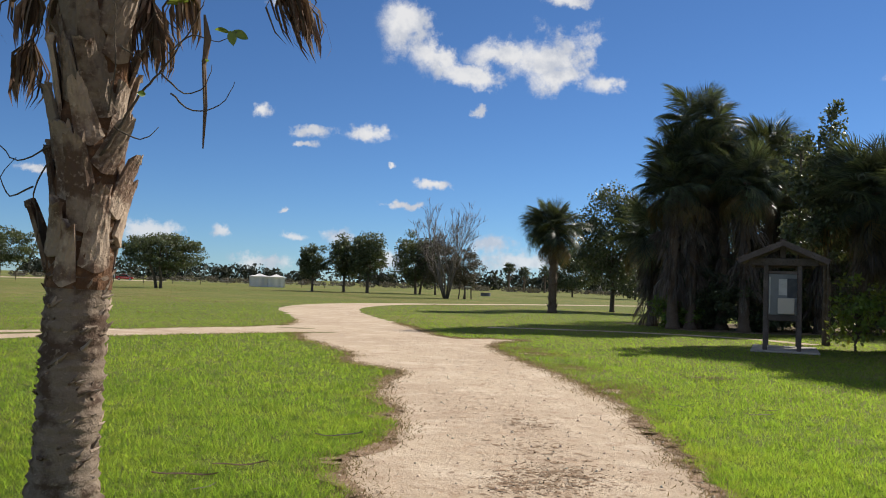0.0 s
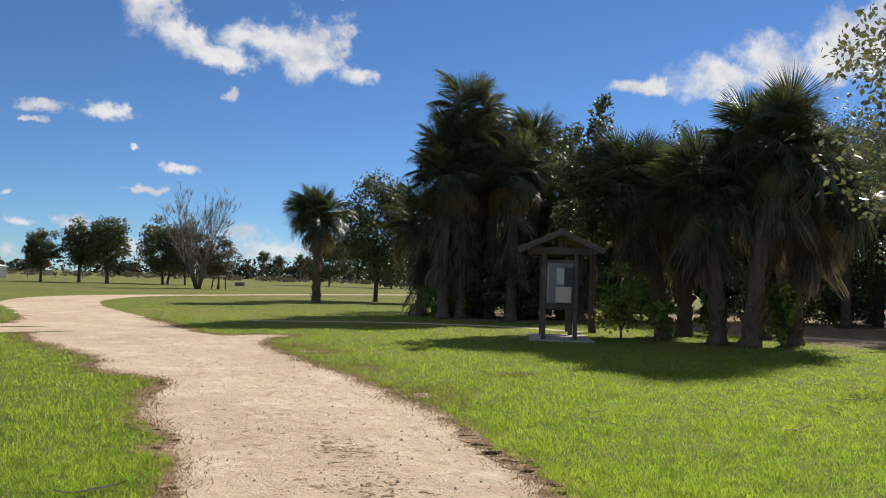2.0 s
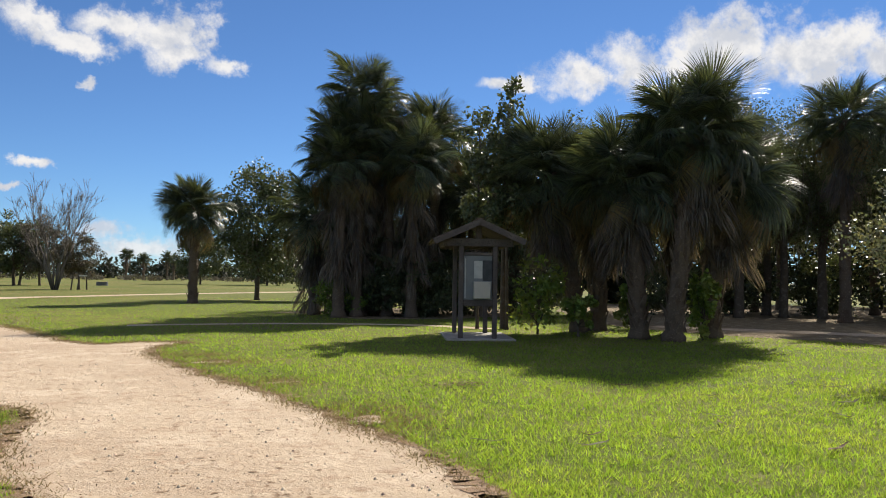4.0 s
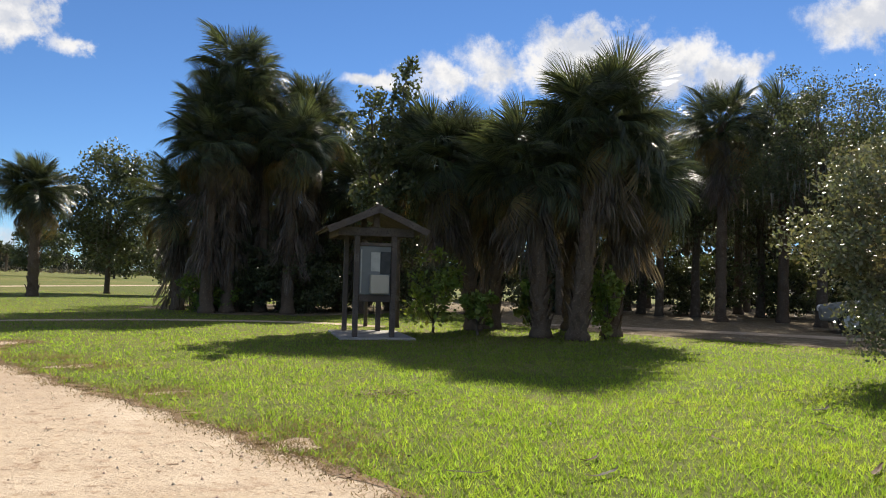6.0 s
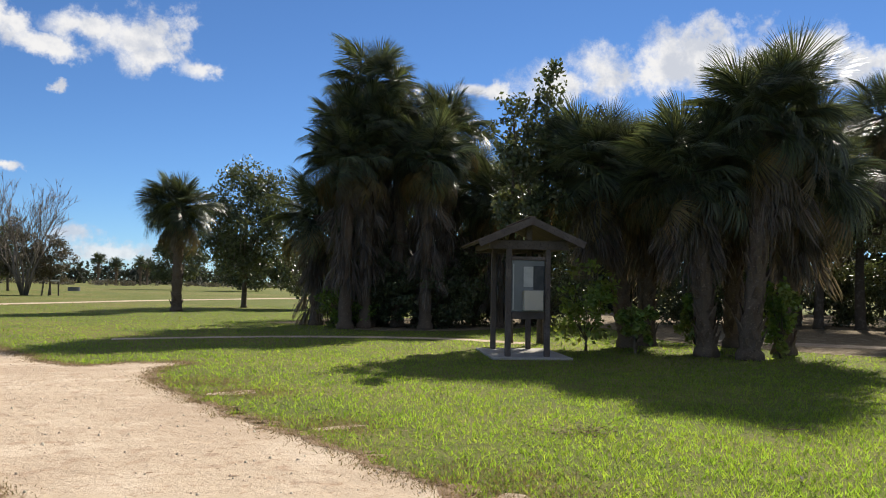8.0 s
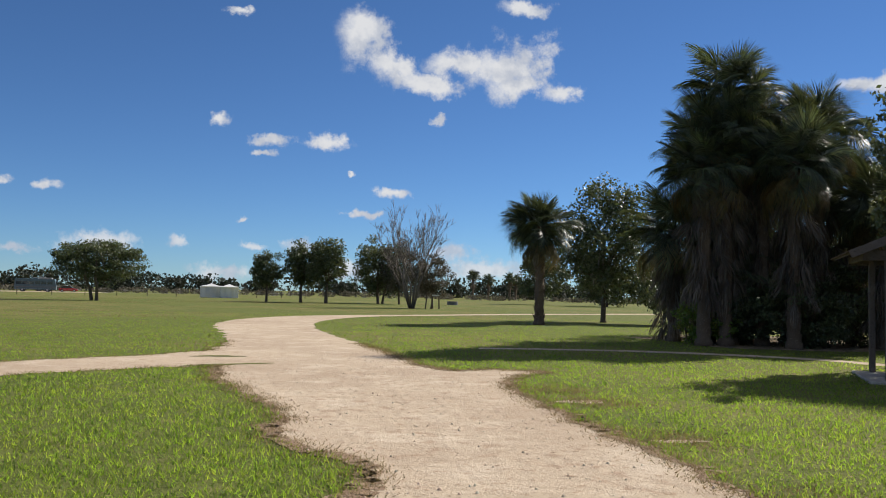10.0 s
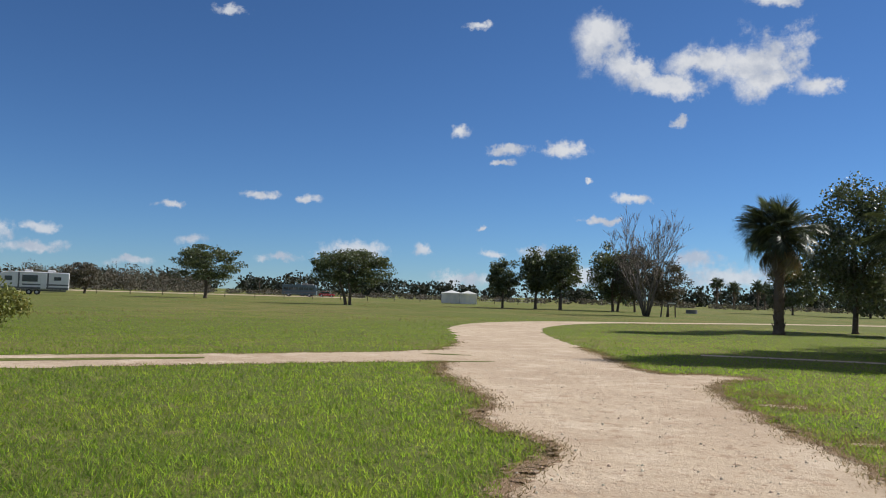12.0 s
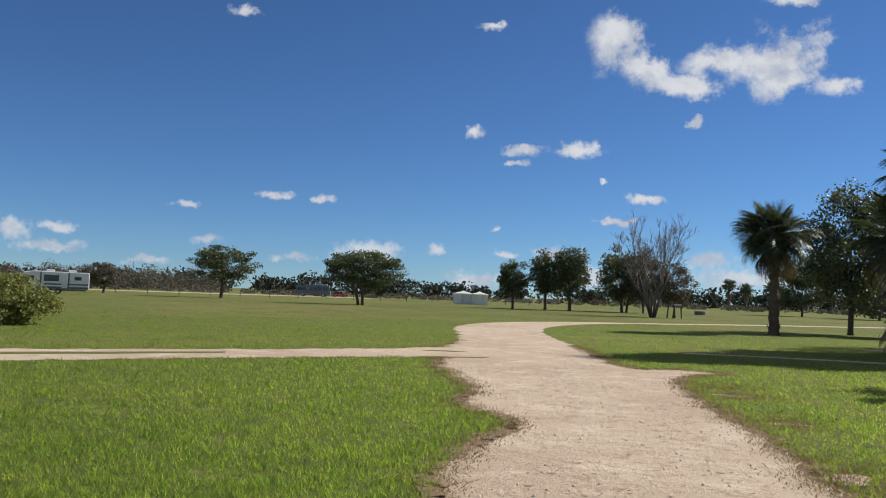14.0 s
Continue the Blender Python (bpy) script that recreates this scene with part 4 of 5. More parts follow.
# ---- the kiosk ----
def kiosk():
    k = root("information_kiosk", pose(9.45, 20.95, 0, 0, 0, -21), "small weathered wooden kiosk with a shingled gable roof", "kiosk")
    for x, y in ((-0.43, 0), (0.43, 0), (-0.43, 2.1), (0.43, 2.1)):
        part("post", box_bm(x - 0.06, x + 0.06, y - 0.06, y + 0.06, 0.05, 2.5, 0.012), "wood", k)
    for y in (-0.03, 2.13):
        part("header", box_bm(-0.88, 0.88, y - 0.05, y + 0.05, 2.37, 2.57, 0.01), "wood", k)
        part("king_post", box_bm(-0.07, 0.07, y - 0.045, y + 0.045, 2.574, 2.93, 0.01), "wood", k)
    for x in (-0.82, 0.82):
        part("side_beam", box_bm(x - 0.05, x + 0.05, 0.03, 2.07, 2.4, 2.54, 0.01), "wood", k)
    pitch = math.atan2(0.53, 1.2)
    for side in (-1, 1):
        bm = box_bm(0.0 if side > 0 else -1.26, 1.26 if side > 0 else 0.0, -0.42, 2.52, -0.05, -0.01, 0.004)
        me = bpy.data.meshes.new("roof_deck")
        bm.to_mesh(me)
        bm.free()
        me.materials.append(M["wood"])
        slope = put("roof_slope", me, k, Matrix.Translation((0, 0, 3.03)) @ pose(0, 0, 0, 0, side * math.degrees(pitch), 0))
        sh = bpy.data.meshes.new("shingle")
        b2 = box_bm(-0.145, 0.145, -0.13, 0.13, -0.006, 0.006, 0.003)
        b2.to_mesh(sh)
        b2.free()
        sh.materials.append(M["shingle"])
        r = random.Random(3 + side)
        for row in range(6):
            for col in range(10):
                y = -0.42 + 0.15 + col * 0.293 + (0.146 if row % 2 else 0) - 0.02
                if y > 2.42:
                    continue
                x = side * (1.19 - row * 0.2)
                put("shingle", sh, slope, pose(x, y, 0.008 + r.uniform(0, 0.006), 0, side * -3.0, 90 + r.uniform(-1, 1)))
        x0, x1 = (0.0, 1.275) if side > 0 else (-1.275, 0.0)
        f = part("fascia", box_bm(x0, x1, -0.455, -0.424, -0.13, 0.02, 0.004), "wood", k)
        f.matrix_basis = slope.matrix_basis.copy()
    part("ridge_cap", box_bm(-0.08, 0.08, -0.43, 2.53, 3.04, 3.066, 0.008), "shingle", k)
    board = part("notice_board", box_bm(-0.365, 0.365, 0.0, 0.05, 1.02, 2.14, 0.006), "board", k, "pale grey notice board")
    part("frame_rail", box_bm(-0.365, 0.365, -0.035, 0.06, 2.144, 2.22, 0.006), "wood", k)
    part("frame_rail", box_bm(-0.365, 0.365, -0.035, 0.06, 0.86, 1.016, 0.006), "wood", k)
    part("dark_panel", box_bm(0.12, 0.36, -0.012, -0.004, 1.5, 2.02, 0.0), "dark", board, "blackened glass panel")
    part("sheet", box_bm(-0.1, 0.11, -0.012, -0.004, 1.56, 2.0, 0.0), "paper", board, "faded paper sheet")
    part("sheet", box_bm(-0.34, -0.31, -0.012, -0.004, 1.06, 2.06, 0.0), "paper", board, "bright edge strip")
    part("brochure_box", box_bm(-0.12, 0.3, -0.2, -0.006, 1.05, 1.48, 0.012), "box", k, "pale tan brochure box")
    slab = bpy.data.meshes.new("concrete_pad")
    bm = box_bm(-0.8, 0.95, -0.28, 2.4, -0.04, 0.05, 0.015)
    bm.to_mesh(slab)
    bm.free()
    slab.materials.append(M["concrete"])
    tagged(put("concrete_pad", slab, None, pose(9.45, 20.95, 0, 0, 0, -21)), "thin concrete slab under the wooden kiosk", "slab")


kiosk()


# ---- the near palm ----
def near_palm():
    r = R(300)
    ob = root("boot_palm", pose(-1.62, 3.3, 0), "cabbage palm with split old leaf bases on its trunk", "palm tree")
    put("trunk", mesh_data("near_trunk", *palm_trunk(4.3, 0.185, 0.17, r, (0.14, 0.0), 28, 150, 0.05), "boot", True), ob)
    lean = lambda z: 0.14 * (max(z, 0) / 4.3) ** 1.3
    shapes = []
    for s in range(5):
        sr = R(310 + s)
        half0, long = 0.4 + 0.05 * s, 0.32 + 0.05 * s
        V, F = [], []
        cols, rows = 8, 9
        ragged = sr.uniform(-0.05, 0.02, cols)
        for face in (0, 1):
            for i in range(rows):
                t = i / (rows - 1)
                half = half0 * (1 - 0.62 * t ** 0.8)
                rad = 0.2 + 0.065 * t ** 1.5 - (0.022 if face else 0.0) + 0.01 * sr.normal() * (i == rows - 1)
                for c in range(cols):
                    q = c / (cols - 1) * 2 - 1
                    a = half * q
                    bulge = 0.006 * (1 - q * q) * (1 - face) + 0.004 * math.sin(9 * q + 14 * t + s) * (1 - face)
                    z = long * t + (ragged[c] if i == rows - 1 else 0) - 0.05 * (1 - t) * (1 - abs(q))
                    V.append(((rad + bulge) * math.sin(a), -(rad + bulge) * math.cos(a), z))
        n = cols * rows
        for i in range(rows - 1):
            for c in range(cols - 1):
                a = i * cols + c
                F.append((a, a + 1, a + cols + 1, a + cols))
                F.append((n + a, n + a + cols, n + a + cols + 1, n + a + 1))
        for i in range(rows - 1):
            a, b = i * cols, i * cols + cols - 1
            F.append((a, a + cols, n + a + cols, n + a))
            F.append((b, n + b, n + b + cols, b + cols))
        for c in range(cols - 1):
            a, b = c, (rows - 1) * cols + c
            F.append((a, n + a, n + a + 1, a + 1))
            F.append((b, b + 1, n + b + 1, n + b))
        shapes.append(mesh_data("leaf_base", V, F, "boot"))
    i = 0
    for z in np.arange(1.5, 4.2, 0.085):
        for q in range(2):
            a = i * 137.5 + r.normal() * 8
            m = pose(lean(z), 0, z, 0, 0, a) @ pose(0, 0, 0, r.uniform(-2, 3), r.normal() * 13, 0) @ Matrix.Diagonal((*([r.uniform(0.9, 1.08)] * 2), r.uniform(0.8, 1.2), 1))
            put("leaf_base", shapes[i % 5], ob, m)
            i += 1
    put("fibre_sleeve", mesh_data("fibre_sleeve", *tube([(lean(z), 0, z) for z in np.arange(1.45, 4.25, 0.05)], [0.187 + 0.006 * math.sin(31 * z) for z in np.arange(1.45, 4.25, 0.05)], 26, r, 0.05), "fibre"), ob, None, "reddish fibre, darkened as shaded gaps, between the leaf bases")
    # torn stubs of older leaf bases on the lower trunk
    stub = [mesh_data("bark_stub", *joined([tube([(0, 0, 0), (0.03, -0.012, 0.012), (0.055 + 0.01 * s, -0.02, 0.03)], (0.018, 0.012, 0.003), 5)]), "boot") for s in range(3)]
    for j in range(230):
        z = r.uniform(0.1, 1.75)
        a = r.uniform(0, 360)
        m = pose(lean(z), 0, z, 0, 0, a) @ pose(0, -0.172, 0, r.uniform(-20, 20), r.uniform(-40, 20), r.uniform(-20, 20)) @ Matrix.Scale(r.uniform(0.4, 1.1), 4)
        put("bark_stub", stub[j % 3], ob, m)
    head = Matrix.Translation((0.14, 0, 4.2))
    for j in range(22):
        m = head @ pose(0, 0, 0, 0, 0, j * 137.5) @ pose(0, 0, 0, 0, -(84 - 2.6 * j), 0)
        put("frond", FROND_GREEN[j % 4], ob, m)
    tuft = [mesh_data("dead_tuft", *hanging_frond(330 + q, 70, 0.95, 0.72, 2.1), "dead_dark") for q in range(3)]
    # dead leaves: place of the tip, beside the trunk, and its height
    for j, (tx, ty, tz) in enumerate(((-0.42, 0.05, 2.55), (-0.34, -0.1, 2.85), (0.46, 0.0, 2.72), (0.38, 0.12, 2.85), (1.42, 0.1, 2.9), (1.34, 0.0, 2.98), (0.68, -0.1, 2.9), (-0.3, 0.2, 2.95))):
        tip = Vector((tx, ty, tz))
        head_at = Vector((0.12, 0, 4.05))
        start = tip + Vector(((0.12 - tx) * 0.18, -ty * 0.2, 0.75))
        stalk = tube([head_at, (head_at + start) / 2 + Vector((0, 0, 0.12)), start], (0.03, 0.02, 0.016), 5)
        put("leaf_stalk", mesh_data("leaf_stalk", *stalk, "dead_dark", True), ob)
        put("dead_frond", tuft[j % 3], ob, look(start, tip) @ pose(0, 0, 0, 0, 90, 0) @ Matrix.Scale((tip - start).length / 1.72, 4))
    return ob


near_palm()


# ---- vehicles and tents on the far meadow ----
def wheel(parent, x, y, r=0.33, w=0.22):
    """A wheel that stands on the ground, its axle along y."""
    bm = bmesh.new()
    bmesh.ops.create_cone(bm, cap_ends=True, segments=20, radius1=r, radius2=r, depth=w, matrix=pose(x, y, r, 90, 0, 0))
    bmesh.ops.bevel(bm, geom=[e for e in bm.edges if len(e.link_faces) == 2 and e.calc_face_angle() > 1], offset=0.04, segments=2, affect="EDGES", profile=0.6)
    t = part("wheel", bm, "tyre", parent)
    bm = bmesh.new()
    bmesh.ops.create_cone(bm, cap_ends=True, segments=16, radius1=r * 0.58, radius2=r * 0.5, depth=w + 0.02, matrix=pose(x, y, r, 90, 0, 0))
    part("rim", bm, "metal", t, "grey metal rim")


def profile_body(outline, y0, y1, bevel=0.06):
    """A body drawn from its side view and given width."""
    bm = bmesh.new()
    a = [bm.verts.new((x, y0, z)) for x, z in outline]
    b = [bm.verts.new((x, y1, z)) for x, z in outline]
    bm.faces.new(a[::-1])
    bm.faces.new(b)
    for i in range(len(a)):
        j = (i + 1) % len(a)
        bm.faces.new((a[i], a[j], b[j], b[i]))
    bmesh.ops.recalc_face_normals(bm, faces=bm.faces)
    bmesh.ops.bevel(bm, geom=bm.edges[:], offset=bevel, segments=2, affect="EDGES", profile=0.5)
    return bm


def trailer():
    t = root("travel_trailer", pose(-73.6, 86.6, 0, 0, 0, 40), "white travel trailer with dark windows and grey stripes", "trailer")
    part("body", profile_body([(-3.9, 0.62), (3.9, 0.62), (3.9, 2.72), (-2.6, 2.78), (-3.5, 2.6), (-3.95, 1.9)], -1.2, 1.2, 0.08), "shell", t)
    part("skirt_stripe", box_bm(-3.7, 3.85, -1.225, -1.21, 0.66, 0.92), "trim", t, "dark grey stripe along the bottom")
    part("stripe", box_bm(-1.2, 3.8, -1.222, -1.21, 1.12, 1.3), "trim", t, "grey swoosh stripe")
    for x0, x1, z0, z1 in ((-1.25, 0.45, 1.55, 2.35), (-3.1, -2.3, 1.65, 2.2), (2.2, 3.0, 1.75, 2.2)):
        w = part("window", box_bm(x0, x1, -1.24, -1.21, z0, z1, 0.01), "trim", t, "dark framed window")
        part("pane", box_bm(x0 + 0.06, x1 - 0.06, -1.25, -1.243, z0 + 0.06, z1 - 0.06), "glass", w)
    for x in (-1.6, 1.55):
        part("slide_edge", box_bm(x - 0.09, x + 0.09, -1.23, -1.205, 0.7, 2.66, 0.01), "trim", t, "dark upright edge of the slide-out")
    part("door", box_bm(0.75, 1.4, -1.235, -1.205, 0.72, 2.5, 0.02), "shell", t)
    for x in (-0.6, 1.9):
        part("roof_unit", box_bm(x - 0.45, x + 0.45, -0.4, 0.4, 2.77, 3.0, 0.06), "shell", t, "white air conditioner on the roof")
    for x in (-0.45, 0.4):
        wheel(t, x, -1.08)
        wheel(t, x, 1.08)
    part("chassis", box_bm(-3.6, 3.6, -1.0, 1.0, 0.42, 0.64, 0.02), "trim", t)
    part("hitch", box_bm(-4.9, -3.7, -0.07, 0.07, 0.45, 0.55, 0.01), "trim", t)
    part("jack", box_bm(-4.7, -4.6, -0.05, 0.05, 0.0, 0.7, 0.01), "trim", t)


trailer()


def coach(x, y, turn, long, high, mat, label, name):
    c = root(name, pose(x, y, 0, 0, 0, turn), label, "bus")
    h = long / 2
    part("body", profile_body([(-h, 0.45), (h, 0.45), (h + 0.05, 1.5), (h - 0.3, high), (-h + 0.1, high), (-h, high - 0.3)], -1.2, 1.2, 0.1), mat, c)
    n = int(long / 1.3)
    for i in range(n):
        x0 = -h + 0.35 + i * (long - 0.9) / n
        part("window", box_bm(x0, x0 + (long - 0.9) / n - 0.12, -1.225, -1.205, high - 1.25, high - 0.55, 0.008), "glass", c)
    part("windscreen", box_bm(h - 0.05, h + 0.06, -1.0, 1.0, 1.45, high - 0.5, 0.02), "glass", c)
    part("stripe", box_bm(-h + 0.1, h - 0.1, -1.222, -1.206, 1.0, 1.18), "trim", c, "dark stripe along the side")
    part("roof_unit", box_bm(-0.8, 0.4, -0.5, 0.5, high - 0.02, high + 0.22, 0.05), mat, c)
    for px in (-h + 1.6, h - 1.7):
        wheel(c, px, -1.05, 0.46, 0.28)
        wheel(c, px, 1.05, 0.46, 0.28)


coach(-87.5, 190.0, 18, 8.4, 2.9, "bus_blue", "dull blue old coach parked at the meadow's edge", "coach")
coach(-92.0, 203.0, 18, 4.6, 3.3, "board", "pale camper van parked behind the blue coach", "camper_van")


def car(x, y, turn, mat, name, label, size=1.0):
    c = root(name, pose(x, y, 0, 0, 0, turn) @ Matrix.Scale(size, 4), label, "car")
    part("body", profile_body([(-2.05, 0.32), (2.05, 0.32), (2.1, 0.72), (1.2, 0.88), (-1.95, 0.92), (-2.1, 0.6)], -0.85, 0.85, 0.09), mat, c)
    part("cabin", profile_body([(-1.75, 0.86), (1.1, 0.84), (0.45, 1.4), (-1.1, 1.42)], -0.74, 0.74, 0.07), "glass", c, "dark glazed cabin")
    part("roof", profile_body([(-1.05, 1.4), (0.42, 1.39), (0.3, 1.46), (-0.95, 1.47)], -0.68, 0.68, 0.02), mat, c)
    for s in (-0.62, 0.62):
        part("headlight", box_bm(2.02, 2.12, s - 0.16, s + 0.16, 0.58, 0.72, 0.02), "shell", c, "clear headlight")
    for px in (-1.3, 1.3):
        wheel(c, px, -0.78, 0.32, 0.2)
        wheel(c, px, 0.78, 0.32, 0.2)


car(-84.6, 200.0, 20, "red", "red_car", "small dark red car parked beside the coach")
car(27.6, 17.9, 120, "board", "grey_car", "large grey car parked in the shade of the woods", 1.25)


def tent(x, y, turn, w, high, name="canopy_tent"):
    t = root(name, pose(x, y, 0, 0, 0, turn), "white canopy tent with side walls and a peaked roof", "tent", "canopy tents")
    h = w / 2
    bm = bmesh.new()
    eave = [bm.verts.new((sx * (h + 0.1), sy * (h + 0.1), high * 0.78)) for sx, sy in ((-1, -1), (1, -1), (1, 1), (-1, 1))]
    drop = [bm.verts.new((v.co.x, v.co.y, high * 0.7)) for v in eave]
    mid = [bm.verts.new((v.co.x * 0.42, v.co.y * 0.42, high * 0.88)) for v in eave]
    top = bm.verts.new((0, 0, high))
    for i in range(4):
        j = (i + 1) % 4
        bm.faces.new((eave[i], eave[j], mid[j], mid[i]))
        bm.faces.new((mid[i], mid[j], top))
        bm.faces.new((drop[i], drop[j], eave[j], eave[i]))
    part("roof", bm, "white", t)
    for sx, sy in ((-1, -1), (1, -1), (1, 1), (-1, 1)):
        part("pole", box_bm(sx * h - 0.03, sx * h + 0.03, sy * h - 0.03, sy * h + 0.03, 0, high * 0.76, 0.006), "metal", t)
    for k in range(4):
        bm = box_bm(-h + 0.04, h - 0.04, -h - 0.012, -h + 0.012, 0.02, high * 0.72)
        bmesh.ops.subdivide_edges(bm, edges=[e for e in bm.edges if abs(e.verts[0].co.x - e.verts[1].co.x) > 1], cuts=14)
        for v in bm.verts:
            v.co.y += 0.05 * math.sin(v.co.x * 5 + k)
        bmesh.ops.transform(bm, matrix=pose(0, 0, 0, 0, 0, 90 * k), verts=bm.verts)
        part("side_wall", bm, "white", t)


tent(-37.6, 149.0, 14, 3.6, 2.5)
tent(-34.2, 147.8, 14, 3.0, 2.45)

# ---- fence, poles and small things far off ----
post_me = bpy.data.meshes.new("fence_post")
bm = bmesh.new()
bmesh.ops.create_cone(bm, cap_ends=True, segments=8, radius1=0.07, radius2=0.055, depth=1.2, matrix=Matrix.Translation((0, 0, 0.55)))
bm.to_mesh(post_me)
bm.free()
post_me.materials.append(M["bark"])
fence = root("fence", pose(0, 0, 0), "sparse line of weathered wooden fence posts with wire", "fence")
line = []
for i in range(26):
    t = i / 25
    x, y = -128 + 104 * t, 92 + 76 * t
    line.append((x, y))
    put("post", post_me, fence, pose(x, y, 0, 0, 0, i * 40))
for z in (0.5, 0.9):
    put("wire", mesh_data("fence_wire", *tube([(x, y - 0.07, z + 0.02 * math.sin(i * 1.7)) for i, (x, y) in enumerate(line)], [0.008] * len(line), 3), "metal"), fence)
strip_pts = smooth_line([(-190, 110), (-140, 136), (-100, 165), (-72, 196)], 4, 0.5, rng) + smooth_line([(-84, 212), (-112, 184), (-150, 158), (-200, 138)], 4, 0.5, rng)
tagged(put("sand_track", mesh_data("sand_track", *flat_poly(strip_pts, 0.01), "sand")), "pale sandy track behind the fence", "track", kind="structure")
for x, y, h in ((-112, 215, 5.2), (-160, 205, 6.5), (-172, 214, 6.5)):
    p = root("utility_pole", pose(x, y, 0), "bare wooden utility pole at the far edge of the meadow", "pole", "utility poles")
    bm = bmesh.new()
    bmesh.ops.create_cone(bm, cap_ends=True, segments=10, radius1=0.16, radius2=0.11, depth=h + 0.3, matrix=Matrix.Translation((0, 0, h / 2 - 0.15)))
    part("shaft", bm, "bark", p)
    part("crossarm", box_bm(-0.8, 0.8, -0.05, 0.05, h - 0.7, h - 0.55, 0.01), "bark", p)
bin_ = root("fire_ring", pose(3.8, 122, 0), "low dark metal fire ring on the meadow", "fire ring")
bm = bmesh.new()
bmesh.ops.create_cone(bm, cap_ends=False, segments=20, radius1=0.75, radius2=0.75, depth=0.5, matrix=Matrix.Translation((0, 0, 0.25)))
bmesh.ops.solidify(bm, geom=bm.faces[:], thickness=0.04)
part("ring", bm, "trim", bin_)


def post_frame(x, y):
    f = root("wooden_frame", pose(x, y, 0, 0, 0, 8), "two leaning posts with a pale board near the leafless tree", "wooden frame")
    for px, lean in ((-0.6, 6), (-0.05, 8), (0.8, -2)):
        bm = box_bm(-0.06, 0.06, -0.06, 0.06, -0.05, 1.7, 0.012, None, Matrix.Translation((px, 0, 0)) @ pose(0, 0, 0, 0, lean, 0))
        part("post", bm, "bark", f)
    part("board", box_bm(0.05, 0.8, -0.1, -0.065, 1.3, 1.44, 0.006), "paper", f, "pale cross board")


post_frame(0.6, 88.0)


# ---- litter on the lawn and road ----
def chips(name, centres, n, size, mat, seed, label, flat=0.85, z=0.012):
    """Many small torn bits round the given places: x, y, spread along x, spread along y, share."""
    r = R(seed)
    C = np.array(centres, float)
    which = r.choice(len(C), n, p=C[:, 4] / C[:, 4].sum())
    P = np.stack([C[which, 0] + r.normal(size=n) * C[which, 2], C[which, 1] + r.normal(size=n) * C[which, 3], z + r.uniform(0, 0.012, n)], 1)
    tagged(put(name, mesh_data(name, *leaf_cloud(P, size, r, flat, 2.4), mat)), label, "litter", kind="stuff")


DEBRIS = [(1.62, 5.2, 0.28, 0.35, 5), (1.3, 4.75, 0.25, 0.25, 3), (1.55, 7.6, 0.16, 0.35, 2.2), (1.5, 6.3, 0.22, 0.25, 1.5), (1.2, 8.8, 0.5, 0.7, 1.0), (0.4, 9.4, 0.5, 0.6, 0.6)]
chips("road_litter", DEBRIS, 1500, 0.009, "litter", 410, "dark torn leaf bits scattered on the road")


def dirt_marks():
    """Dark crumbs of dirt and old leaf mould pressed into the road."""
    r = R(413)
    C = np.array(DEBRIS + [(1.0, 12.5, 1.0, 1.6, 0.5), (-0.8, 18, 1.2, 2.0, 0.4)])
    pieces = []
    for k in range(800):
        c = C[r.choice(len(C), p=C[:, 4] / C[:, 4].sum())]
        x, y = c[0] + r.normal() * c[2], c[1] + r.normal() * c[3]
        s = 0.006 + 0.022 * r.uniform() ** 2
        V, F = flat_poly(blob(x, y, s * r.uniform(0.8, 1.8), s, 1000 + k, 14, r.normal() * 0.5), 0.0075 + 0.000004 * k)
        pieces.append((V, F))
    tagged(put("dirt_marks", mesh_data("dirt_marks", *joined(pieces), "dirt")), "dark crumbs of dirt pressed into the sandy road", "dirt", kind="stuff")


dirt_marks()


def weeds():
    """Taller dry tufts scattered over the unmown far meadow."""
    r = R(414)
    n = 9000
    cx, cy = r.uniform(-75, 5, 260), r.uniform(26, 120, 260)
    w = r.integers(0, 260, n)
    X, Y = cx[w] + r.normal(size=n) * 1.6, cy[w] + r.normal(size=n) * 0.5
    keep = ~inside(OUT, X, Y)
    X, Y = X[keep], Y[keep]
    n = len(X)
    tall, b = r.uniform(0.04, 0.11, n), r.uniform(0, 6.28, n)
    lean = r.normal(size=(n, 2)) * 0.06
    V = np.zeros((n, 3, 3))
    V[:, 0] = np.stack([X - np.cos(b) * 0.02, Y - np.sin(b) * 0.02, np.zeros(n)], 1)
    V[:, 1] = np.stack([X + np.cos(b) * 0.02, Y + np.sin(b) * 0.02, np.zeros(n)], 1)
    V[:, 2] = np.stack([X + lean[:, 0], Y + lean[:, 1], tall], 1)
    tagged(put("weeds", mesh_data("weeds", V.reshape(-1, 3), np.arange(3 * n).reshape(-1, 3), "dry")), "sparse dry weeds in the far meadow", "weeds", kind="stuff")


weeds()
edge = [(OUT[i][0], OUT[i][1], 0.14, 0.2, 1.0) for i in range(0, len(OUT), 4) if OUT[i][0] > -4.5 and 2 < OUT[i][1] < 26]
chips("verge_litter", edge, 5000, 0.009, "litter", 411, "brown leaf litter along the ragged road edge", z=0.02)
chips("lawn_litter", [(5.2, 13.05, 0.28, 0.16, 6), (8, 10, 4, 3.5, 3), (3.4, 11.5, 0.3, 1.5, 3), (2.9, 14.6, 0.3, 1.0, 2), (13.9, 21.8, 0.5, 0.4, 5), (14.6, 19.9, 0.6, 0.5, 4)],
      1500, 0.016, "litter", 412, "dead leaf bits lying in the lawn", z=0.045)
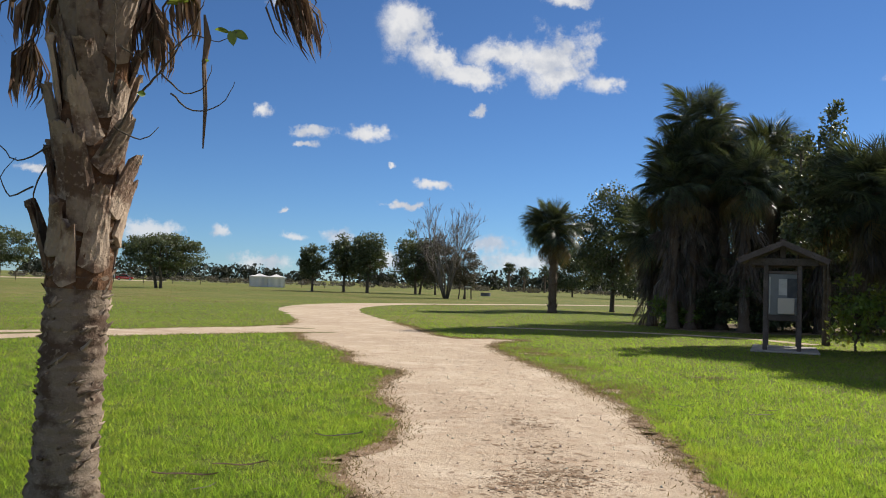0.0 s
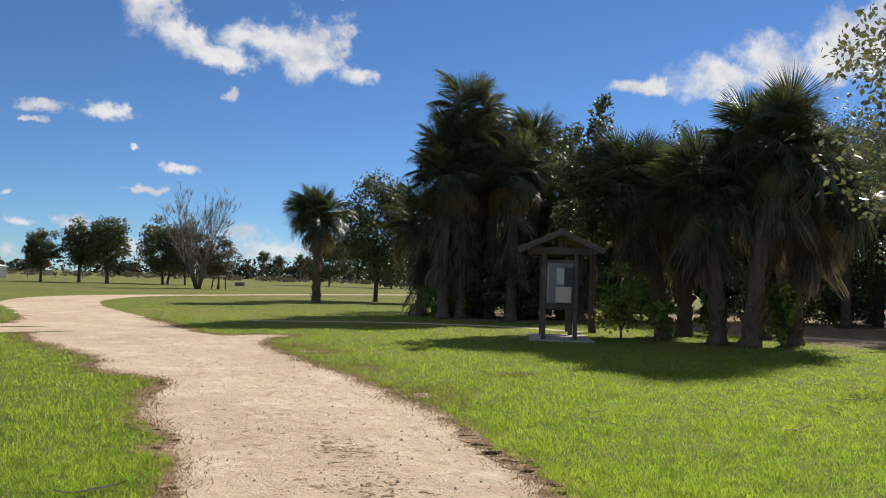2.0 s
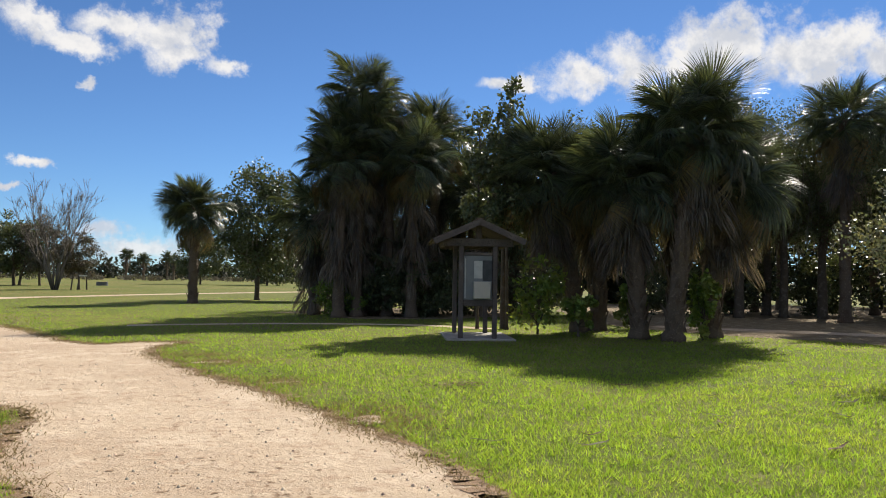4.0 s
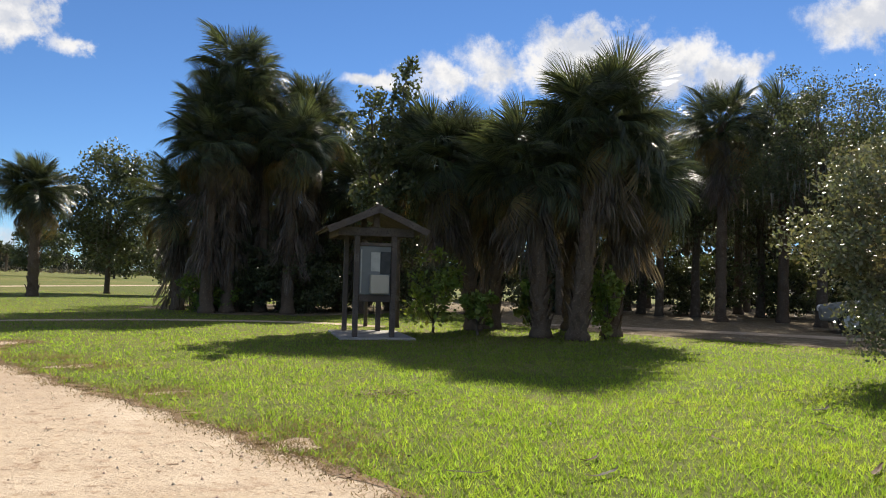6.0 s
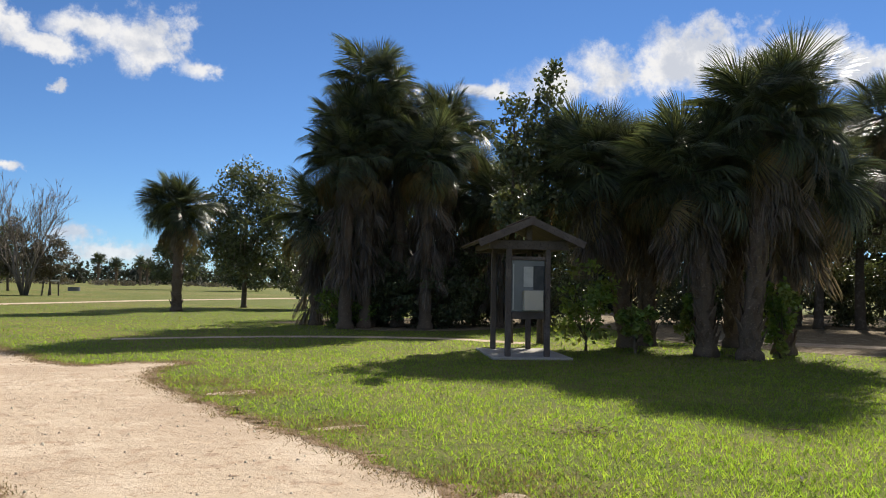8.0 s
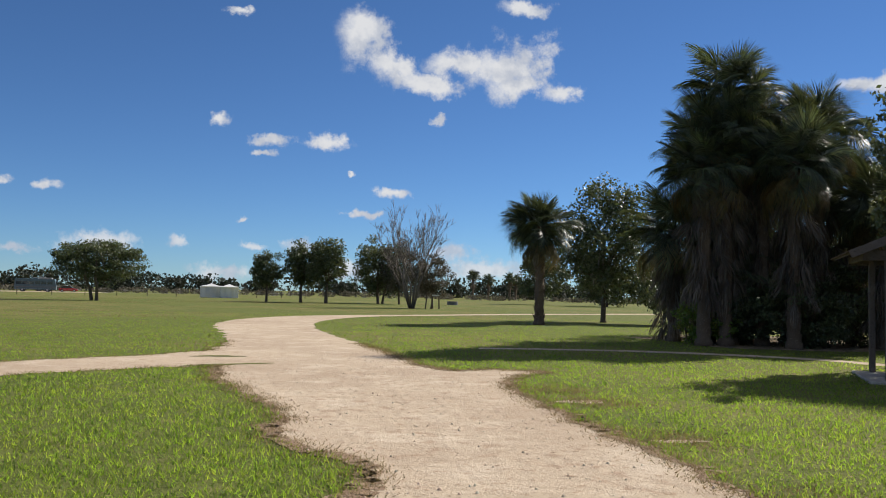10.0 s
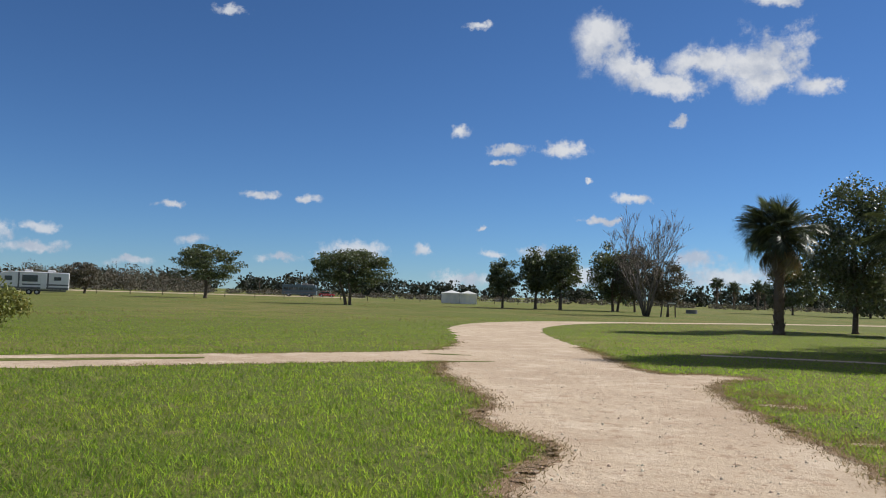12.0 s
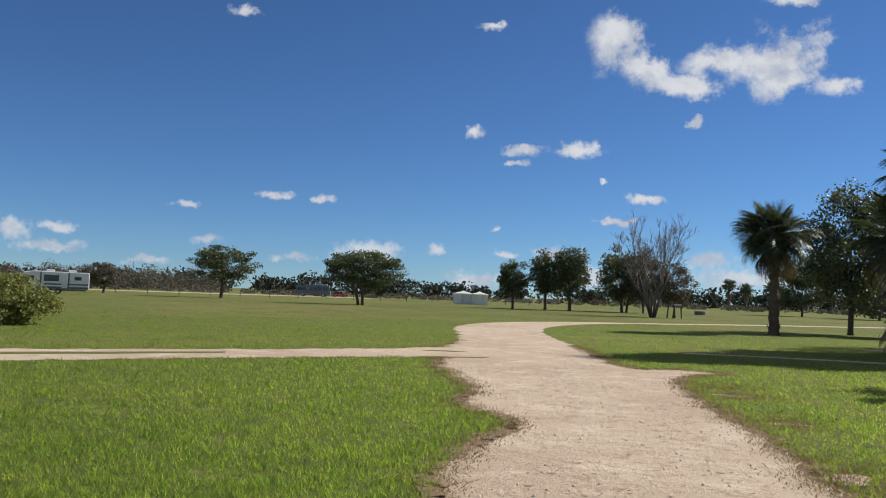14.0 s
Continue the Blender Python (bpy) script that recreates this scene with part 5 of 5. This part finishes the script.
def fallen_leaf(seed):
    """A torn strip of dry palm leaf: folded along its middle, curled and pointed."""
    r = R(seed)
    V, F = [], []
    bend, curl = r.uniform(-0.25, 0.25), r.uniform(0.02, 0.07)
    for i in range(11):
        t = i / 10
        w = 0.045 * (math.sin(math.pi * min(1.0, 0.12 + 0.88 * t)) ** 0.7 + 0.08) * r.uniform(0.8, 1.15)
        for q in (-1, 0, 1):
            V.append((t - 0.5, bend * (t - 0.5) ** 2 * 2 + w * q, curl * (2 * t - 1) ** 2 + 0.018 * abs(q) + 0.012 * math.sin(9 * t + seed)))
    for i in range(10):
        for q in range(2):
            a = i * 3 + q
            F.append((a, a + 1, a + 4, a + 3))
    return mesh_data("fallen_leaf", V, F, "dead_dark" if seed % 2 else "frond_dead")


FALLEN = [fallen_leaf(430 + i) for i in range(4)]
for i, (x, y, a, k) in enumerate(((4.54, 8.83, 10, 0.42), (6.51, 9.36, 60, 0.3), (9.96, 11.55, 30, 0.4), (10.28, 11.11, 150, 0.4), (6.8, 9.74, 100, 0.3), (4.84, 9.25, 200, 0.35), (3.68, 9.34, 330, 0.35), (6.54, 7.89, 20, 0.5),
                                   (8.2, 9.2, 75, 0.4), (7.4, 12.3, 140, 0.35), (9.2, 9.9, 12, 0.55), (7.9, 11.0, 172, 0.3), (5.6, 10.6, 48, 0.22), (-1.3, 4.6, 5, 0.5), (-1.05, 4.25, 60, 0.25), (-1.0, 5.0, 20, 0.45), (-0.4, 6.4, 28, 0.5))):
    tagged(put("fallen_frond", FALLEN[i % 4], None, pose(x, y, 0.03, 0, 0, a) @ Matrix.Scale(k, 4)), "dry fallen strip of palm leaf on the grass", "fallen frond", "fallen fronds")


# ---- the vine on the near palm ----
def vine():
    v = root("vine", pose(-1.62, 3.3, 0), "thin woody vine with a few fresh leaves on the palm trunk", "vine")
    r = R(420)
    runs = [[(0.2, -0.15, 2.25), (0.3, -0.2, 2.42), (0.42, -0.2, 2.62), (0.6, -0.2, 2.85), (0.72, -0.2, 3.05), (0.78, -0.18, 3.2)],
            [(0.6, -0.2, 2.85), (0.74, -0.2, 2.98), (0.9, -0.19, 2.94), (1.0, -0.2, 3.0)],
            [(0.55, -0.2, 2.74), (0.7, -0.2, 2.62), (0.82, -0.2, 2.68), (0.86, -0.2, 2.8)],
            [(-0.1, -0.16, 2.2), (-0.18, -0.18, 2.0), (-0.14, -0.18, 1.8), (-0.2, -0.17, 1.62)],
            [(-0.1, -0.16, 2.3), (-0.3, -0.2, 2.2), (-0.42, -0.2, 2.3), (-0.6, -0.2, 2.42)],
            [(-0.16, -0.17, 2.6), (-0.26, -0.2, 2.9), (-0.2, -0.2, 3.15), (-0.24, -0.2, 3.4)],
            [(0.25, -0.2, 2.5), (0.28, -0.2, 2.9), (0.24, -0.2, 3.3)],
            [(0.3, -0.2, 2.9), (0.42, -0.2, 2.84), (0.5, -0.2, 2.95), (0.6, -0.22, 2.86)],
            [(0.62, -0.2, 2.62), (0.76, -0.2, 2.52), (0.92, -0.2, 2.56), (1.0, -0.2, 2.7)],
            [(-0.18, -0.17, 2.05), (-0.32, -0.2, 1.98), (-0.38, -0.2, 2.1), (-0.3, -0.2, 2.22)],
            [(0.3, -0.2, 2.42), (0.46, -0.2, 2.34), (0.56, -0.2, 2.42)]]
    for k, pts in enumerate(runs):
        P = smooth_line([(p[0], p[2]) for p in pts], 0.04, 0.02, r)
        y = pts[0][1]
        n = len(P)
        put("vine_stem", mesh_data("vine_stem", *tube([(a, y, b) for a, b in P], [0.011 * (1 - 0.75 * i / n) * (1.0 if k == 0 else 0.55) for i in range(n)], 5), "bark", True), v)
    V, F = [], []
    for i in range(9):
        t = i / 8
        w = 0.036 * math.sin(math.pi * min(1, t * 0.92 + 0.06)) ** 0.8
        for q in (-1, 0, 1):
            V.append((0.12 * t, w * q, 0.012 * abs(q) - 0.03 * t * t))
    for i in range(8):
        for q in range(2):
            a = i * 3 + q
            F.append((a, a + 1, a + 4, a + 3))
    put("dead_tendril", mesh_data("dead_tendril", *tube([(0.8, -0.19, 3.1), (0.82, -0.19, 2.95), (0.81, -0.19, 2.8), (0.83, -0.19, 2.55), (0.825, -0.19, 2.3)], (0.006, 0.026, 0.012, 0.011, 0.005), 5, r, 0.4), "dead_dark"), v, None, "withered dark strip hanging from the vine")
    leaf = mesh_data("vine_leaf", V, F, "bright_leaf", True)
    for x, z, a, b, s in ((0.7, 3.17, -170, 5, 1.0), (0.74, 3.2, 30, -35, 1.05), (0.72, 3.2, 100, -60, 0.9), (0.98, 3.0, 20, 30, 0.75), (0.97, 3.0, -30, 60, 0.8), (0.95, 2.99, 170, 20, 0.7), (0.42, 2.62, 60, 40, 0.5), (0.84, 2.82, 160, 0, 0.4)):
        put("vine_leaf", leaf, v, pose(x, -0.2, z, 30, b, 0) @ pose(0, 0, 0, 50, 0, a) @ Matrix.Scale(s, 4))


vine()


# ---- grass and loose gravel ----
def lumps(X, Y, size, seed):
    """Smooth random values from 0 to 1 over the plan, in cells of the given size."""
    u, v = X / size + 91.3 * seed, Y / size + 47.7 * seed
    i, j = np.floor(u), np.floor(v)
    f, g = u - i, v - j
    f, g = f * f * (3 - 2 * f), g * g * (3 - 2 * g)

    def at(a, b):
        h = np.sin(a * 127.1 + b * 311.7 + seed * 74.7) * 43758.5453
        return h - np.floor(h)
    return (at(i, j) * (1 - f) + at(i + 1, j) * f) * (1 - g) + (at(i, j + 1) * (1 - f) + at(i + 1, j + 1) * f) * g


def grass():
    r = R(400)
    chunks = []
    for r0, r1 in ((0.0, 5), (5, 8), (8, 13), (13, 24), (24, 60)):
        near, far = max(r0, 0.01), r1
        n = int(5.2 * (3000 * 12.5 if r1 == 5 else 3000 * 5 ** 2.2 * (near ** -0.2 - far ** -0.2) / 0.2))
        u = r.uniform(0, 1, n)
        rad = 5 * np.sqrt(u) if r1 == 5 else (near ** -0.2 - u * (near ** -0.2 - far ** -0.2)) ** -5.0
        a = np.radians(r.uniform(-80, 85, n))
        X, Y = 0.7 + rad * np.sin(a), 1.5 + rad * np.cos(a)
        h = 0.044 * np.clip(1.25 - rad / 55, 0.3, 1)
        w = 0.0028 * np.maximum(1, (rad / 5) ** 0.85)
        keep = ~inside(OUT, X, Y)
        for p in bare_polys + [path_pts, woods_floor, clump_floor]:
            keep &= ~inside(np.array(p), X, Y)
        X, Y, h, w = X[keep], Y[keep], h[keep], w[keep]
        n = len(X)
        tuft = 0.6 * lumps(X, Y, 0.13, 1) + 0.4 * lumps(X, Y, 0.6, 2)
        stay = r.uniform(0, 1, n) < 0.25 + 1.35 * tuft
        X, Y, h, w, tuft = X[stay], Y[stay], h[stay], w[stay], tuft[stay]
        n = len(X)
        tall = h * r.uniform(0.45, 1.3, n) * (0.55 + 1.15 * tuft)
        b = r.uniform(0, 6.283, n)
        lean = r.normal(size=(n, 2)) * tall[:, None] * 0.6
        ww = w * r.uniform(0.6, 1.3, n)
        V = np.zeros((n, 3, 3))
        V[:, 0] = np.stack([X - np.cos(b) * ww, Y - np.sin(b) * ww, np.zeros(n)], 1)
        V[:, 1] = np.stack([X + np.cos(b) * ww, Y + np.sin(b) * ww, np.zeros(n)], 1)
        V[:, 2] = np.stack([X + lean[:, 0], Y + lean[:, 1], tall], 1)
        chunks.append(V.reshape(-1, 3))
    V = np.concatenate(chunks)
    F = np.arange(len(V)).reshape(-1, 3)
    tagged(put("grass", mesh_data("grass", V, F, "blade")), "short bright green mown lawn grass", "grass", kind="stuff")


grass()


def verge():
    """Dry brown grass along the road's ragged edge and in thin spots of the lawn."""
    r = R(402)
    near = OUT[(OUT[:, 1] > 1.5) & (OUT[:, 1] < 30) & (OUT[:, 0] > -9)]
    n = 42000
    c = near[r.integers(0, len(near), n)]
    X, Y = c[:, 0] + r.normal(size=n) * 0.14, c[:, 1] + r.normal(size=n) * 0.16
    extra = np.array([(2.9, 14.4), (3.3, 11.6), (2.6, 17.4), (3.2, 10.6), (2.3, 18.9)])
    e = extra[r.integers(0, len(extra), 9000)]
    X, Y = np.concatenate([X, e[:, 0] + r.normal(size=9000) * 0.35]), np.concatenate([Y, e[:, 1] + r.normal(size=9000) * 0.35])
    n = len(X)
    tall = 0.035 * r.uniform(0.3, 1.4, n)
    b = r.uniform(0, 6.283, n)
    lean = r.normal(size=(n, 2)) * tall[:, None] * 0.9
    V = np.zeros((n, 3, 3))
    V[:, 0] = np.stack([X - np.cos(b) * 0.005, Y - np.sin(b) * 0.005, np.full(n, 0.004)], 1)
    V[:, 1] = np.stack([X + np.cos(b) * 0.005, Y + np.sin(b) * 0.005, np.full(n, 0.004)], 1)
    V[:, 2] = np.stack([X + lean[:, 0], Y + lean[:, 1], tall], 1)
    tagged(put("dry_grass", mesh_data("dry_grass", V.reshape(-1, 3), np.arange(3 * n).reshape(-1, 3), "dry")), "dry brown grass along the road edge", "grass", kind="stuff")


verge()


def soil_edge():
    """A broken fringe of bare brown soil between the road and the grass."""
    V, F = [], []
    pts = [p for p in OUT if 1.0 < p[1] < 26 and p[0] > -4.2]
    for a, b in zip(pts[:-1], pts[1:]):
        d = np.array(b) - np.array(a)
        if np.linalg.norm(d) > 0.6:
            continue
        side = np.array((-d[1], d[0])) / (np.linalg.norm(d) + 1e-9)
        ring = []
        for p in (a, b):
            out = 0.02 + 0.24 * max(0.0, noise.noise(Vector((p[0] * 0.9, p[1] * 0.9, 31.0))) + 0.35)
            wide = 0.03 + 0.22 * max(0.0, noise.noise(Vector((p[0] * 2.3, p[1] * 2.3, 37.0))) + 0.25)
            ring += [np.array(p) - side * out, np.array(p) + side * wide]
        o = len(V)
        V += [(q[0], q[1], 0.0105) for q in (ring[0], ring[1], ring[3], ring[2])]
        F.append((o, o + 1, o + 2, o + 3))
    tagged(put("soil_edge", mesh_data("soil_edge", V, F, "dirt")), "bare brown soil along the ragged road edge", "soil", kind="structure")


soil_edge()


def gravel():
    r = R(401)
    n = 5200
    X, Y = r.uniform(-3.5, 3.0, n), 2 + 24 * r.uniform(0, 1, n) ** 1.4
    keep = inside(OUT, X, Y)
    X, Y = X[keep], Y[keep]
    n = len(X)
    s = 0.003 + 0.013 * r.uniform(0, 1, n) ** 4
    base = np.array([(-1, -1, -0.4), (1, -0.8, -0.4), (0.9, 1, -0.4), (-1, 0.8, -0.4), (-0.5, -0.5, 0.7), (0.6, -0.4, 0.6), (0.4, 0.6, 0.75), (-0.6, 0.5, 0.6)])
    V = base[None] * s[:, None, None] * r.uniform(0.6, 1.3, (n, 8, 3)) + np.stack([X, Y, np.full(n, 0.008) + s * 0.3], 1)[:, None]
    Q = np.array([(4, 5, 6, 7), (0, 1, 5, 4), (1, 2, 6, 5), (2, 3, 7, 6), (3, 0, 4, 7)])
    F = (np.arange(n)[:, None, None] * 8 + Q[None]).reshape(-1, 4)
    tagged(put("gravel", mesh_data("gravel", V.reshape(-1, 3), F, "stone")), "loose pale gravel scattered on the dirt road", "gravel", kind="stuff")


gravel()
